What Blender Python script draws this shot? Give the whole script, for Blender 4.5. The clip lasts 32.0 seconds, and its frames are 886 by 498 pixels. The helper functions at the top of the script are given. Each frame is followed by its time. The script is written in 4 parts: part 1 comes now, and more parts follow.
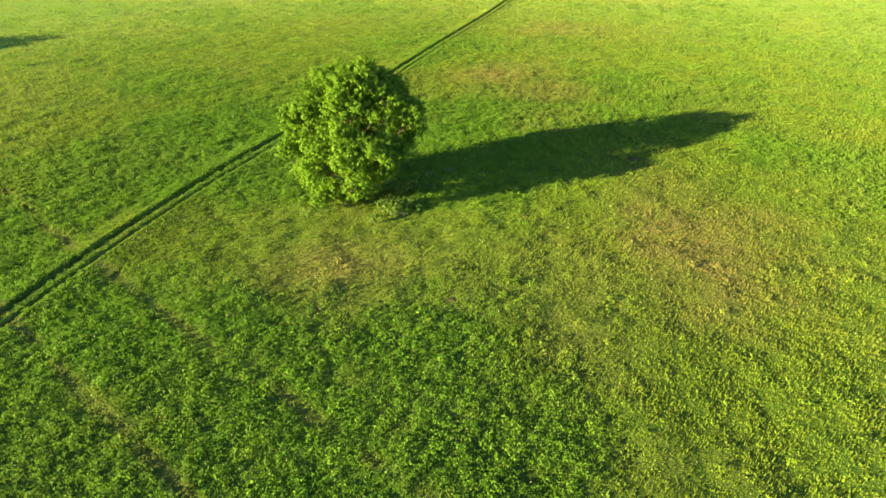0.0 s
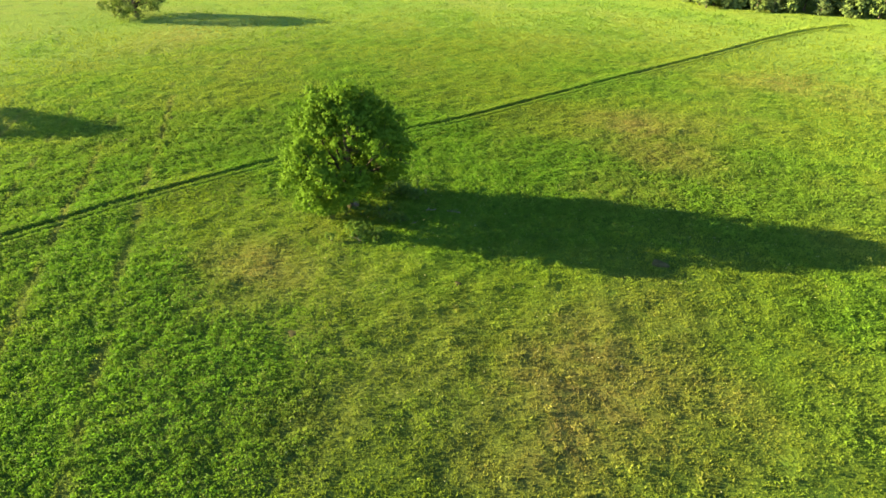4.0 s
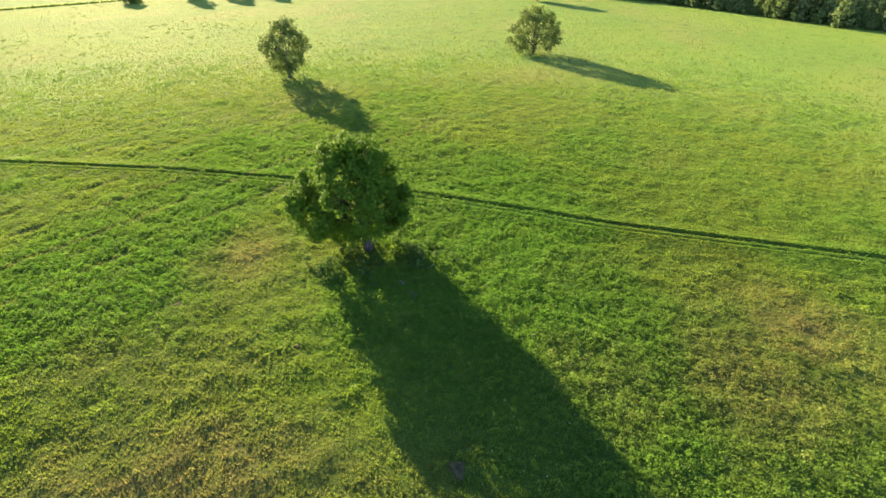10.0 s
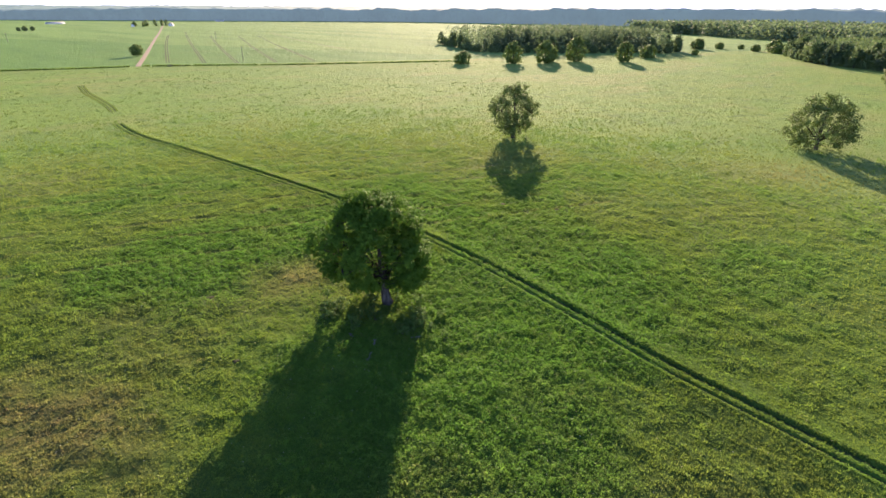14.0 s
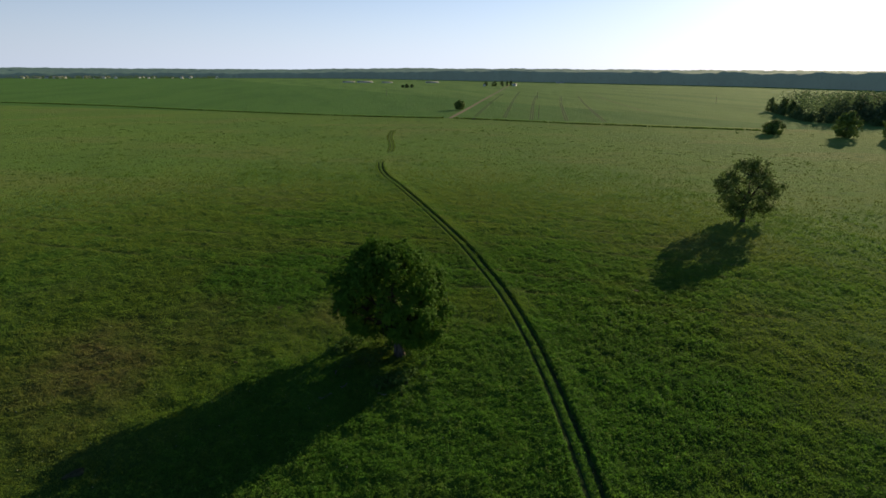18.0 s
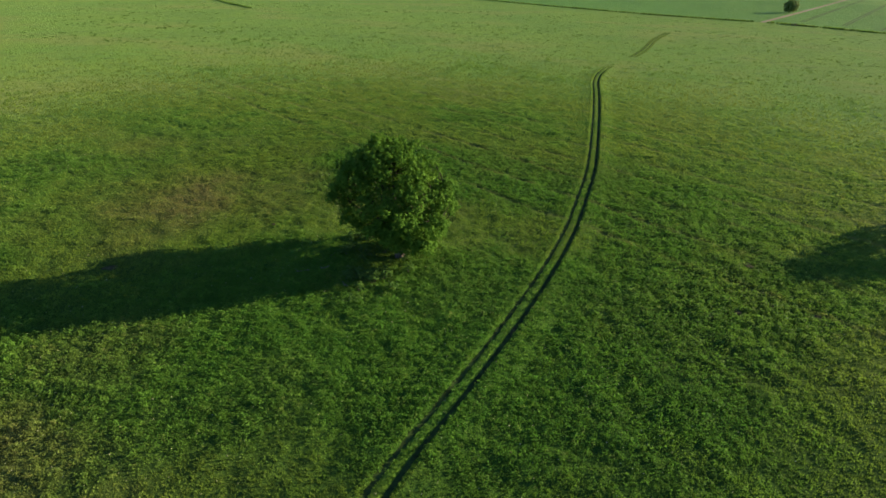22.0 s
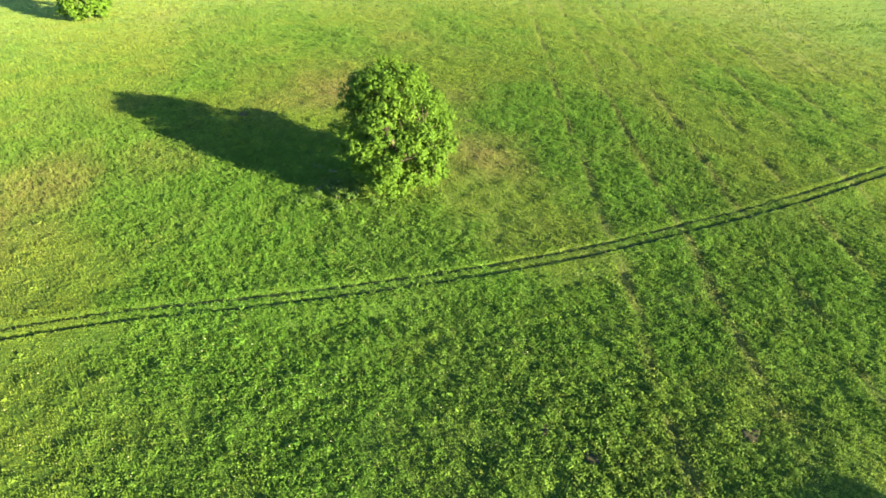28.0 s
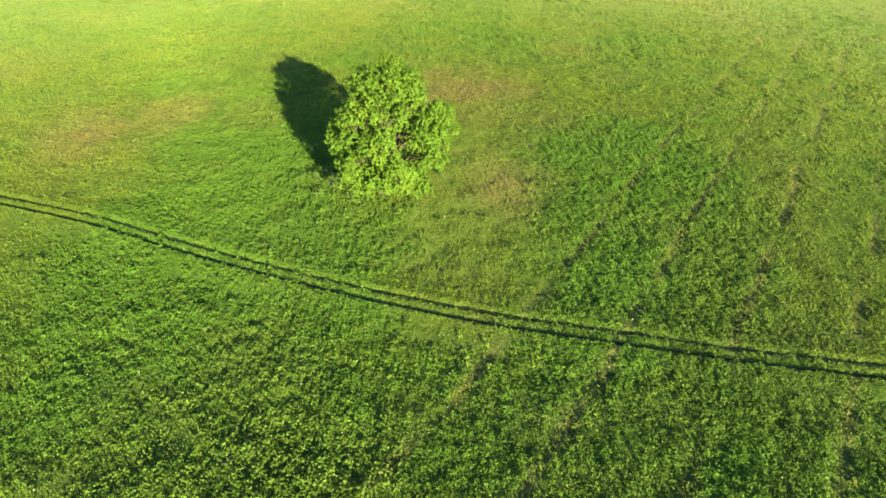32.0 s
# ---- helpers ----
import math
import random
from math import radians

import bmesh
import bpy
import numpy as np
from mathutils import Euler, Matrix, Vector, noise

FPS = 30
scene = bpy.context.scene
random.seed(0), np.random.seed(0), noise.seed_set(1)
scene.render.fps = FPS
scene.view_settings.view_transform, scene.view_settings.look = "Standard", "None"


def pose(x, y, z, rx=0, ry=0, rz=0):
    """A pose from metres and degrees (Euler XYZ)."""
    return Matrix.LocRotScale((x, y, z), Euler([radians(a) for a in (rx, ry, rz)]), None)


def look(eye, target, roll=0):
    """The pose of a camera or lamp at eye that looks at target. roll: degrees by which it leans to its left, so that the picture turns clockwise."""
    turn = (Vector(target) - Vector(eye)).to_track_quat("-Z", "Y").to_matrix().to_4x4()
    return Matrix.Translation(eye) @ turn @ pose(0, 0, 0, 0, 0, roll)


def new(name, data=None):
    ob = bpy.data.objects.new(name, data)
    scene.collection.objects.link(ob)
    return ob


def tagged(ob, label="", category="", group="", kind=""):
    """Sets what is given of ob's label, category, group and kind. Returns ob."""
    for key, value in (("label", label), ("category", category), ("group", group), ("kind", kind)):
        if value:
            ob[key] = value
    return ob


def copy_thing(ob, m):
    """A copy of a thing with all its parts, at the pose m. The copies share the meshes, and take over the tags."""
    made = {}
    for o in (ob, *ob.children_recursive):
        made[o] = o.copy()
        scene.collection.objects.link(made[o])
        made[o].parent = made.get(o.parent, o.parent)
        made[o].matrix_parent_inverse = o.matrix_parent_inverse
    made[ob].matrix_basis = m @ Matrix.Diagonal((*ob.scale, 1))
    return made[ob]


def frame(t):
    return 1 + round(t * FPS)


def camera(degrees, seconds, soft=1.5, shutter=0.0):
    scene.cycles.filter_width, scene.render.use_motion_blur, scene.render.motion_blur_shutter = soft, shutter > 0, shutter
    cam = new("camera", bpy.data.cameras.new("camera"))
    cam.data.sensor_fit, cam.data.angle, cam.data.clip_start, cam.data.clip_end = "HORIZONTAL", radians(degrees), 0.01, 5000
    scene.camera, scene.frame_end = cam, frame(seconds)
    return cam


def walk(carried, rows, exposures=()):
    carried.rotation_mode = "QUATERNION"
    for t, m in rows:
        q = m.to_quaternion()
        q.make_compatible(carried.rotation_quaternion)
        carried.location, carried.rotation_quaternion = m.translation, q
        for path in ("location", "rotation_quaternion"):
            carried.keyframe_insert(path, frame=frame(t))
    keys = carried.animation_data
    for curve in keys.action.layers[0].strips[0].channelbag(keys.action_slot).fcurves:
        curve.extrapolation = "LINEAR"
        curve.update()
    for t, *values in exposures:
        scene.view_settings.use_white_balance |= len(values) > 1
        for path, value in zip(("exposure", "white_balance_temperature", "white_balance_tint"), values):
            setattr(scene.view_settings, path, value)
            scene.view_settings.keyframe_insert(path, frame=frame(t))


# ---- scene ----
cam = camera(78.9, 32.0, soft=1.58)
# the flight: one lap round the oak, whose foot is the origin; METRES is the length of the lap
METRES, START, TILT, LEAN, TURN = 290.0, (25.794, -52.931, 31.903), -1.1, -1.1, 16.8
ROWS = [
    (0.0, 0.0, 0.0, 0.0, -0.79, -33.94, 1.17),
    (0.5, 0.0152, 0.0025, 0.0008, 3.38, -33.84, 1.15),
    (1.0, 0.0303, 0.006, 0.0017, 7.39, -33.71, 1.14),
    (1.5, 0.0451, 0.0107, 0.0025, 11.54, -33.61, 1.14),
    (2.0, 0.0594, 0.0164, 0.0034, 15.82, -33.46, 1.11),
    (2.5, 0.0733, 0.0232, 0.0044, 20.16, -33.34, 1.05),
    (3.0, 0.0866, 0.0311, 0.0052, 24.49, -33.21, 0.98),
    (3.5, 0.0992, 0.0398, 0.0061, 28.82, -33.11, 0.9),
    (4.0, 0.1112, 0.0494, 0.0069, 32.93, -33.01, 0.82),
    (4.5, 0.1224, 0.0597, 0.0078, 37.06, -32.91, 0.73),
    (6.5, 0.1589, 0.1081, 0.0116, 53.87, -32.67, 0.2),
    (7.0, 0.1658, 0.1217, 0.0125, 58.01, -32.59, 0.05),
    (7.5, 0.1716, 0.1357, 0.0134, 62.49, -32.39, -0.12),
    (8.0, 0.1762, 0.1502, 0.0143, 67.43, -32.04, -0.29),
    (8.5, 0.18, 0.1649, 0.015, 71.49, -31.42, -0.42),
    (9.0, 0.1827, 0.18, 0.0158, 75.52, -30.65, -0.62),
    (9.5, 0.1843, 0.195, 0.0164, 79.6, -29.86, -0.75),
    (10.0, 0.185, 0.2103, 0.0167, 83.6, -29.06, -0.85),
    (10.5, 0.1843, 0.2255, 0.0172, 87.67, -28.33, -1.0),
    (11.0, 0.1827, 0.2409, 0.0176, 91.59, -27.6, -1.13),
    (11.5, 0.1798, 0.2558, 0.018, 96.17, -26.88, -1.26),
    (12.0, 0.1759, 0.2707, 0.0183, 100.52, -26.15, -1.34),
    (12.5, 0.1708, 0.2854, 0.0185, 104.73, -25.45, -1.41),
    (13.0, 0.1647, 0.2996, 0.0187, 109.06, -24.76, -1.5),
    (13.5, 0.1575, 0.3134, 0.0191, 113.37, -24.12, -1.57),
    (14.0, 0.1493, 0.3267, 0.0195, 118.05, -23.51, -1.63),
    (14.5, 0.14, 0.3393, 0.0199, 122.87, -22.89, -1.72),
    (16.5, 0.0953, 0.3822, 0.0217, 139.18, -20.39, -1.85),
    (17.0, 0.0824, 0.3906, 0.0219, 143.15, -19.81, -1.89),
    (17.5, 0.0688, 0.3982, 0.0217, 147.39, -19.18, -1.88),
    (18.0, 0.0546, 0.4046, 0.022, 151.67, -18.71, -1.92),
    (18.5, 0.0399, 0.4103, 0.0223, 155.68, -18.2, -1.9),
    (19.0, 0.025, 0.4146, 0.0222, 159.81, -18.13, -1.93),
    (19.5, 0.0096, 0.4181, 0.0223, 163.84, -18.2, -1.89),
    (20.0, -0.006, 0.4204, 0.0225, 167.69, -18.48, -1.89),
    (20.5, -0.0216, 0.4215, 0.0224, 171.95, -19.8, -1.82),
    (21.0, -0.0375, 0.4217, 0.0221, 176.19, -22.81, -1.73),
    (21.5, -0.0532, 0.4203, 0.0221, 180.07, -26.19, -1.63),
    (22.0, -0.0692, 0.4181, 0.0222, 184.11, -29.54, -1.45),
    (22.5, -0.0848, 0.4144, 0.0225, 188.42, -32.92, -1.28),
    (23.0, -0.1001, 0.4098, 0.0224, 192.45, -36.21, -1.16),
    (23.5, -0.115, 0.4036, 0.0227, 196.7, -36.79, -1.07),
    (24.0, -0.1295, 0.3966, 0.0226, 200.79, -36.85, -0.91),
    (24.5, -0.1435, 0.3886, 0.0223, 205.03, -36.92, -0.77),
    (25.0, -0.1569, 0.3796, 0.0221, 209.18, -36.96, -0.61),
    (25.5, -0.1695, 0.3695, 0.0218, 213.47, -36.99, -0.47),
    (27.5, -0.2117, 0.3204, 0.0198, 229.98, -37.08, 0.3),
    (28.0, -0.2198, 0.3066, 0.0193, 234.0, -37.04, 0.42),
    (28.5, -0.2268, 0.2923, 0.0186, 238.07, -36.96, 0.49),
    (29.0, -0.2328, 0.2775, 0.0179, 242.15, -36.89, 0.59),
    (29.5, -0.2374, 0.2634, 0.0175, 245.98, -36.8, 0.65),
    (30.0, -0.2412, 0.248, 0.0171, 250.12, -36.71, 0.71),
    (30.5, -0.2438, 0.2324, 0.0167, 254.19, -36.63, 0.76),
    (31.0, -0.2454, 0.2165, 0.0161, 258.27, -36.55, 0.84),
    (31.5, -0.2457, 0.2006, 0.0154, 262.34, -36.44, 0.88),
    (32.0, -0.2454, 0.1848, 0.0147, 266.81, -36.28, 0.92),
]
EXPOSURES = [(0.0, 2.97, 7700, 11), (4.0, 3.13, 7700, 10), (8.0, 3.18, 7400, 14), (11.0, 3.0, 6300, 35), (13.0, 2.8, 5850, 48), (14.5, 2.37, 5850, 46), (16.5, 1.32, 6000, 28), (19.0, 0.40, 5950, 18), (20.5, 0.55, 5900, 17), (22.0, 1.7, 5850, 20), (23.0, 2.32, 5900, 22), (25.0, 3.13, 6100, 27), (28.0, 3.13, 6100, 29), (32.0, 2.74, 6250, 27)]
walk(cam, [(t, pose(*START, TILT, LEAN, TURN) @ pose(METRES * x, METRES * y, METRES * z, 90 + pitch, roll, yaw)) for t, x, y, z, yaw, pitch, roll in ROWS], EXPOSURES)

# ---- light ----
SUN_TO = 39.5        # the way in which the shadows fall, degrees from x
SUN_UP = 14.1        # the sun's height
sun = new("sun", bpy.data.lights.new("sun", "SUN"))
sun.data.energy, sun.data.angle, sun.data.color = 4.8, radians(0.5), (1.0, 0.85, 0.42)
a, e = radians(SUN_TO), radians(SUN_UP)
sun.matrix_world = look((0, 0, 300), (300 * math.cos(a) * math.cos(e), 300 * math.sin(a) * math.cos(e), 300 - 300 * math.sin(e)))
world = bpy.data.worlds.new("sky")
scene.world = world
world.use_nodes = True
wt = world.node_tree
sky = wt.nodes.new("ShaderNodeTexSky")
sky.sky_type, sky.sun_disc = "NISHITA", False
sky.sun_elevation, sky.sun_rotation = e, radians(90 - (SUN_TO + 180))
sky.air_density, sky.dust_density, sky.ozone_density = 1.0, 0.35, 3.5
veil = wt.nodes.new("ShaderNodeMix")      # pale summer haze, thick towards the horizon and thin overhead
veil.data_type = "RGBA"
haze = wt.nodes.new("ShaderNodeSeparateXYZ")
wt.links.new(wt.nodes.new("ShaderNodeTexCoord").outputs["Generated"], haze.inputs[0])
fall = wt.nodes.new("ShaderNodeMapRange")
wt.links.new(haze.outputs[2], fall.inputs[0])
for i, v in zip((1, 2, 3, 4), (0.0, 0.23, 0.85, 0.0)):
    fall.inputs[i].default_value = v
wt.links.new(fall.outputs[0], veil.inputs[0])
toward = wt.nodes.new("ShaderNodeVectorMath")      # the haze is brighter towards the sun
toward.operation, toward.inputs[1].default_value = "DOT_PRODUCT", (-math.cos(a) * math.cos(e), -math.sin(a) * math.cos(e), math.sin(e))
wt.links.new(haze.inputs[0].links[0].from_socket, toward.inputs[0])
glow = wt.nodes.new("ShaderNodeMapRange")
wt.links.new(toward.outputs["Value"], glow.inputs[0])
for i, v in zip((1, 2, 3, 4), (-0.3, 1.0, 1.0, 2.15)):
    glow.inputs[i].default_value = v
hue = wt.nodes.new("ShaderNodeVectorMath")
hue.operation, hue.inputs[0].default_value = "SCALE", (4.0, 4.6, 4.95)
wt.links.new(glow.outputs[0], hue.inputs["Scale"])
wt.links.new(hue.outputs[0], veil.inputs[7])
wt.links.new(sky.outputs[0], veil.inputs[6])
wt.links.new(veil.outputs[2], wt.nodes["Background"].inputs[0])
wt.nodes["Background"].inputs[1].default_value = 0.069


# ---- materials ----
def nodes_of(name, rough=0.8):
    m = bpy.data.materials.new(name)
    m.use_nodes = True
    b = m.node_tree.nodes["Principled BSDF"]
    b.inputs["Roughness"].default_value = rough
    b.inputs["Specular IOR Level"].default_value = 0.12
    return m, m.node_tree, b


def node(t, kind, links=(), **values):
    n = t.nodes.new(kind)
    for key, v in values.items():
        if key == "op":
            n.operation = v
        elif key == "kind_of_data":
            n.data_type = v
        else:
            n.inputs[key.replace("_", " ")].default_value = v
    for src, dst in links:
        t.links.new(src, n.inputs[dst])
    return n


def noise_at(t, scale, detail=4.0, rough=0.55, stretch=None, coords=None):
    c = coords or t.nodes.new("ShaderNodeTexCoord").outputs["Object"]
    if stretch:
        c = node(t, "ShaderNodeMapping", [(c, 0)], Scale=stretch).outputs[0]
    return node(t, "ShaderNodeTexNoise", [(c, "Vector")], Scale=scale, Detail=detail, Roughness=rough).outputs["Fac"]


def mix(t, fac, a, b, way="MIX"):
    n = t.nodes.new("ShaderNodeMix")
    n.data_type, n.blend_type = "RGBA", way
    for v, i in ((fac, 0), (a, 6), (b, 7)):
        if hasattr(v, "links"):
            t.links.new(v, n.inputs[i])
        else:
            n.inputs[i].default_value = v if i == 0 else (*v, 1)
    return n.outputs[2]


def span(t, v, lo, hi, a=0.0, b=1.0):
    n = t.nodes.new("ShaderNodeMapRange")
    n.interpolation_type = "SMOOTHSTEP"
    t.links.new(v, n.inputs[0])
    for i, x in zip((1, 2, 3, 4), (lo, hi, a, b)):
        n.inputs[i].default_value = x
    return n.outputs[0]


def maths(t, op, a, b=None):
    n = t.nodes.new("ShaderNodeMath")
    n.operation = op
    for i, v in enumerate((a, b)):
        if v is None:
            continue
        if hasattr(v, "links"):
            t.links.new(v, n.inputs[i])
        else:
            n.inputs[i].default_value = v
    return n.outputs[0]


def bump(t, b, height, strength, distance):
    n = node(t, "ShaderNodeBump", [(height, "Height")], Strength=strength, Distance=distance)
    t.links.new(n.outputs[0], b.inputs["Normal"])


def thin(m, t, b, share, tint):
    """Leaves and blades let part of the light through."""
    tr = t.nodes.new("ShaderNodeBsdfTranslucent")
    if hasattr(tint, "links"):
        t.links.new(tint, tr.inputs[0])
    else:
        tr.inputs[0].default_value = (*tint, 1)
    mx = t.nodes.new("ShaderNodeMixShader")
    mx.inputs[0].default_value = share
    t.links.new(b.outputs[0], mx.inputs[1])
    t.links.new(tr.outputs[0], mx.inputs[2])
    t.links.new(mx.outputs[0], t.nodes["Material Output"].inputs[0])


LUSH, YELLOW, FRESH, DRY = (0.084, 0.202, 0.019), (0.135, 0.206, 0.020), (0.112, 0.210, 0.020), (0.230, 0.165, 0.070)


def meadow_tint(t):
    """Grass colour from the tint attribute: r the tuft's own tone, g how dry plus distance paling, b how lush."""
    at = t.nodes.new("ShaderNodeAttribute")
    at.attribute_name = "tint"
    sep = t.nodes.new("ShaderNodeSeparateColor")
    t.links.new(at.outputs["Color"], sep.inputs[0])
    tone, dry, lush = sep.outputs
    c = mix(t, tone, FRESH, YELLOW)
    c = mix(t, lush, c, LUSH)
    return mix(t, dry, c, DRY), tone, dry, at.outputs["Alpha"]


def ground_material():
    m, t, b = nodes_of("meadow_sward", 1.0)
    b.inputs["Diffuse Roughness"].default_value = 0.35
    b.inputs["Specular IOR Level"].default_value = 0.02
    co = t.nodes.new("ShaderNodeTexCoord").outputs["Object"]
    c, tone, dry, thatch_shade = meadow_tint(t)
    sep = t.nodes.new("ShaderNodeSeparateXYZ")
    t.links.new(co, sep.inputs[0])
    x, y = sep.outputs[0], sep.outputs[1]

    def side(nx, ny, off, soft=1.5):
        s = maths(t, "ADD", maths(t, "MULTIPLY", x, nx), maths(t, "MULTIPLY", y, ny))
        return span(t, s, off - soft, off + soft)

    fine = noise_at(t, 3.2, 5, 0.65, coords=co)
    mid = noise_at(t, 0.5, 5, 0.6, coords=co)
    wide = noise_at(t, 0.03, 4, 0.55, coords=co)
    clump = noise_at(t, 1.15, 5, 0.7, coords=co)
    c = mix(t, span(t, wide, 0.45, 0.7, 0, 0.25), c, YELLOW)
    c = mix(t, span(t, mid, 0.45, 0.75, 0, 0.35), c, LUSH)
    c = mix(t, span(t, noise_at(t, 0.014, 5, 0.6, coords=co), 0.46, 0.62, 0, 0.45), c, (0.062, 0.150, 0.022))
    c = mix(t, span(t, fine, 0.52, 0.70, 0, 0.4), c, (0.20, 0.27, 0.035))
    c = mix(t, span(t, fine, 0.50, 0.36, 0, 0.45), c, (0.040, 0.095, 0.014))
    c = mix(t, span(t, clump, 0.48, 0.34, 0, 0.5), c, (0.050, 0.115, 0.018))
    c = mix(t, span(t, noise_at(t, 0.11, 4, 0.6, coords=co), 0.6, 0.75, 0, 0.2), c, DRY)
    c = mix(t, span(t, noise_at(t, 0.021, 4, 0.6, (0.5, 1.0, 1.0), co), 0.50, 0.64, 0, 0.5), c, (0.175, 0.175, 0.050))
    c = mix(t, span(t, noise_at(t, 0.16, 3, 0.6, coords=co), 0.60, 0.68, 0, 0.75), c, (0.034, 0.085, 0.014))
    c = mix(t, span(t, noise_at(t, 0.2, 6, 0.7, coords=co), 0.47, 0.36, 0, 0.6), c, (0.045, 0.105, 0.016))
    c = mix(t, 1.0, c, (1.24, 1.24, 1.20), "MULTIPLY")
    c = mix(t, span(t, thatch_shade, 0.7, 0.0, 0.0, 0.42), c, (0.165, 0.222, 0.070))      # pale flowering grass of the outer meadow, with distance haze put into its colour
    under = mix(t, maths(t, "MULTIPLY", dry, 0.6), (0.028, 0.060, 0.013), (0.160, 0.118, 0.055))      # dead thatch under standing grass, darkened for the shade between the blades
    under = mix(t, span(t, noise_at(t, 8.0, 3, 0.6, coords=co), 0.46, 0.64, 0, 0.38), under, c)
    c = mix(t, maths(t, "MULTIPLY", thatch_shade, 0.9), c, under)
    # the corn beyond the ditch, and the paler field past the pale track
    south = side(-0.44, -0.90, 375)
    rows = noise_at(t, 0.02, 6, 0.65, (1.0, 0.16, 1.0), co)
    corn = mix(t, span(t, fine, 0.3, 0.7), (0.082, 0.180, 0.040), (0.112, 0.220, 0.050))
    corn = mix(t, side(-0.936, -0.352, 408), corn, (0.140, 0.245, 0.058))
    corn = mix(t, span(t, rows, 0.42, 0.66, 0, 0.55), corn, (0.062, 0.145, 0.034))
    corn = mix(t, span(t, wide, 0.55, 0.75, 0, 0.3), corn, (0.13, 0.18, 0.045))
    c = mix(t, maths(t, "MULTIPLY", south, 0.9), c, corn)
    t.links.new(c, b.inputs["Base Color"])
    h = maths(t, "ADD", maths(t, "MULTIPLY", mid, 0.6), maths(t, "ADD", maths(t, "MULTIPLY", clump, 0.9), fine))
    bump(t, b, h, 1.0, 0.55)
    return m


def blade_material():
    m, t, b = nodes_of("grass_blades", 0.7)
    b.inputs["Diffuse Roughness"].default_value = 0.25
    b.inputs["Specular IOR Level"].default_value = 0.10
    c, tone, dry, tone_and_light = meadow_tint(t)
    c = mix(t, tone_and_light, mix(t, 1.0, c, (0.64, 0.68, 0.72), "MULTIPLY"), mix(t, 1.0, c, (1.06, 1.06, 1.04), "MULTIPLY"))      # old and young leaf tones, and the light put into outer grass
    t.links.new(c, b.inputs["Base Color"])
    thin(m, t, b, 0.42, c)
    return m


def leaf_material(name, dark, light, share=0.32, young=(0.20, 0.24, 0.012), gloss=0.03, sprays=False):
    """sprays: each spray of leaves has its own tone, from the tint attribute."""
    m, t, b = nodes_of(name, 0.7)
    b.inputs["Specular IOR Level"].default_value = gloss
    geo = t.nodes.new("ShaderNodeNewGeometry").outputs["Random Per Island"]
    if sprays:
        at = t.nodes.new("ShaderNodeAttribute")
        at.attribute_name = "tint"
        geo = maths(t, "ADD", maths(t, "MULTIPLY", geo, 0.45), maths(t, "MULTIPLY", at.outputs["Fac"], 0.55))
    big = noise_at(t, 0.35, 3)
    c = mix(t, geo, dark, light)
    c = mix(t, span(t, big, 0.5, 0.72, 0, 0.5), c, young)
    t.links.new(c, b.inputs["Base Color"])
    thin(m, t, b, share, c)
    return m


def plain_material(name, dark, light, scale, rough=0.85, depth=0.02, stretch=None):
    m, t, b = nodes_of(name, rough)
    b.inputs["Specular IOR Level"].default_value = 0.03
    f = noise_at(t, scale, 6, 0.6, stretch)
    g = noise_at(t, scale * 6, 4, 0.6)
    c = mix(t, span(t, f, 0.3, 0.7), dark, light)
    c = mix(t, span(t, g, 0.55, 0.75, 0, 0.4), c, tuple(v * 0.5 for v in dark))
    t.links.new(c, b.inputs["Base Color"])
    bump(t, b, maths(t, "ADD", f, g), 0.6, depth)
    return m


M_GROUND, M_BLADES = ground_material(), blade_material()
M_OAK = leaf_material("oak_leaves", (0.056, 0.132, 0.014), (0.102, 0.204, 0.018), 0.34, (0.122, 0.218, 0.018), 0.05, True)
M_TREE = leaf_material("field_tree_leaves", (0.075, 0.13, 0.028), (0.155, 0.22, 0.045), 0.28, (0.17, 0.235, 0.05), 0.12, True)
M_WOOD = leaf_material("wood_leaves", (0.075, 0.125, 0.045), (0.132, 0.195, 0.066), 0.36, (0.17, 0.23, 0.075))
M_BIRCH = leaf_material("birch_leaves", (0.09, 0.145, 0.050), (0.150, 0.215, 0.078), 0.36, (0.18, 0.24, 0.08))
M_PINE = leaf_material("dark_wood_leaves", (0.075, 0.12, 0.055), (0.13, 0.185, 0.08), 0.40, (0.135, 0.185, 0.08))
M_FAR = plain_material("hazy_far_wood_leaves", (0.055, 0.095, 0.065), (0.085, 0.135, 0.090), 0.012, 0.95, 1.0)
far_haze = M_FAR.node_tree.nodes["Principled BSDF"]      # haze before the most distant backdrop, added as a faint glow of its leaves
far_haze.inputs["Emission Color"].default_value, far_haze.inputs["Emission Strength"].default_value = (0.62, 0.95, 0.88, 1), 0.036
M_BARK = plain_material("oak_bark", (0.042, 0.037, 0.027), (0.125, 0.11, 0.088), 3.0, 0.9, 0.05, (1, 1, 0.25))
# limb and twig bark, darkened for the shade inside the crown
M_BRANCH = plain_material("shaded_branch_bark", (0.026, 0.024, 0.016), (0.058, 0.052, 0.036), 3.0, 0.9, 0.03)
# pressed grass and mud, darkened for the shade lying in the ruts
M_RUT = plain_material("pressed_grass_mud_and_shade", (0.020, 0.032, 0.010), (0.046, 0.074, 0.019), 0.7, 0.9, 0.08)
M_EARTH = plain_material("bare_earth", (0.030, 0.032, 0.014), (0.060, 0.060, 0.028), 2.0, 0.95, 0.06)
M_ROAD = plain_material("sandy_road", (0.15, 0.125, 0.08), (0.23, 0.19, 0.125), 0.6, 0.95, 0.03)
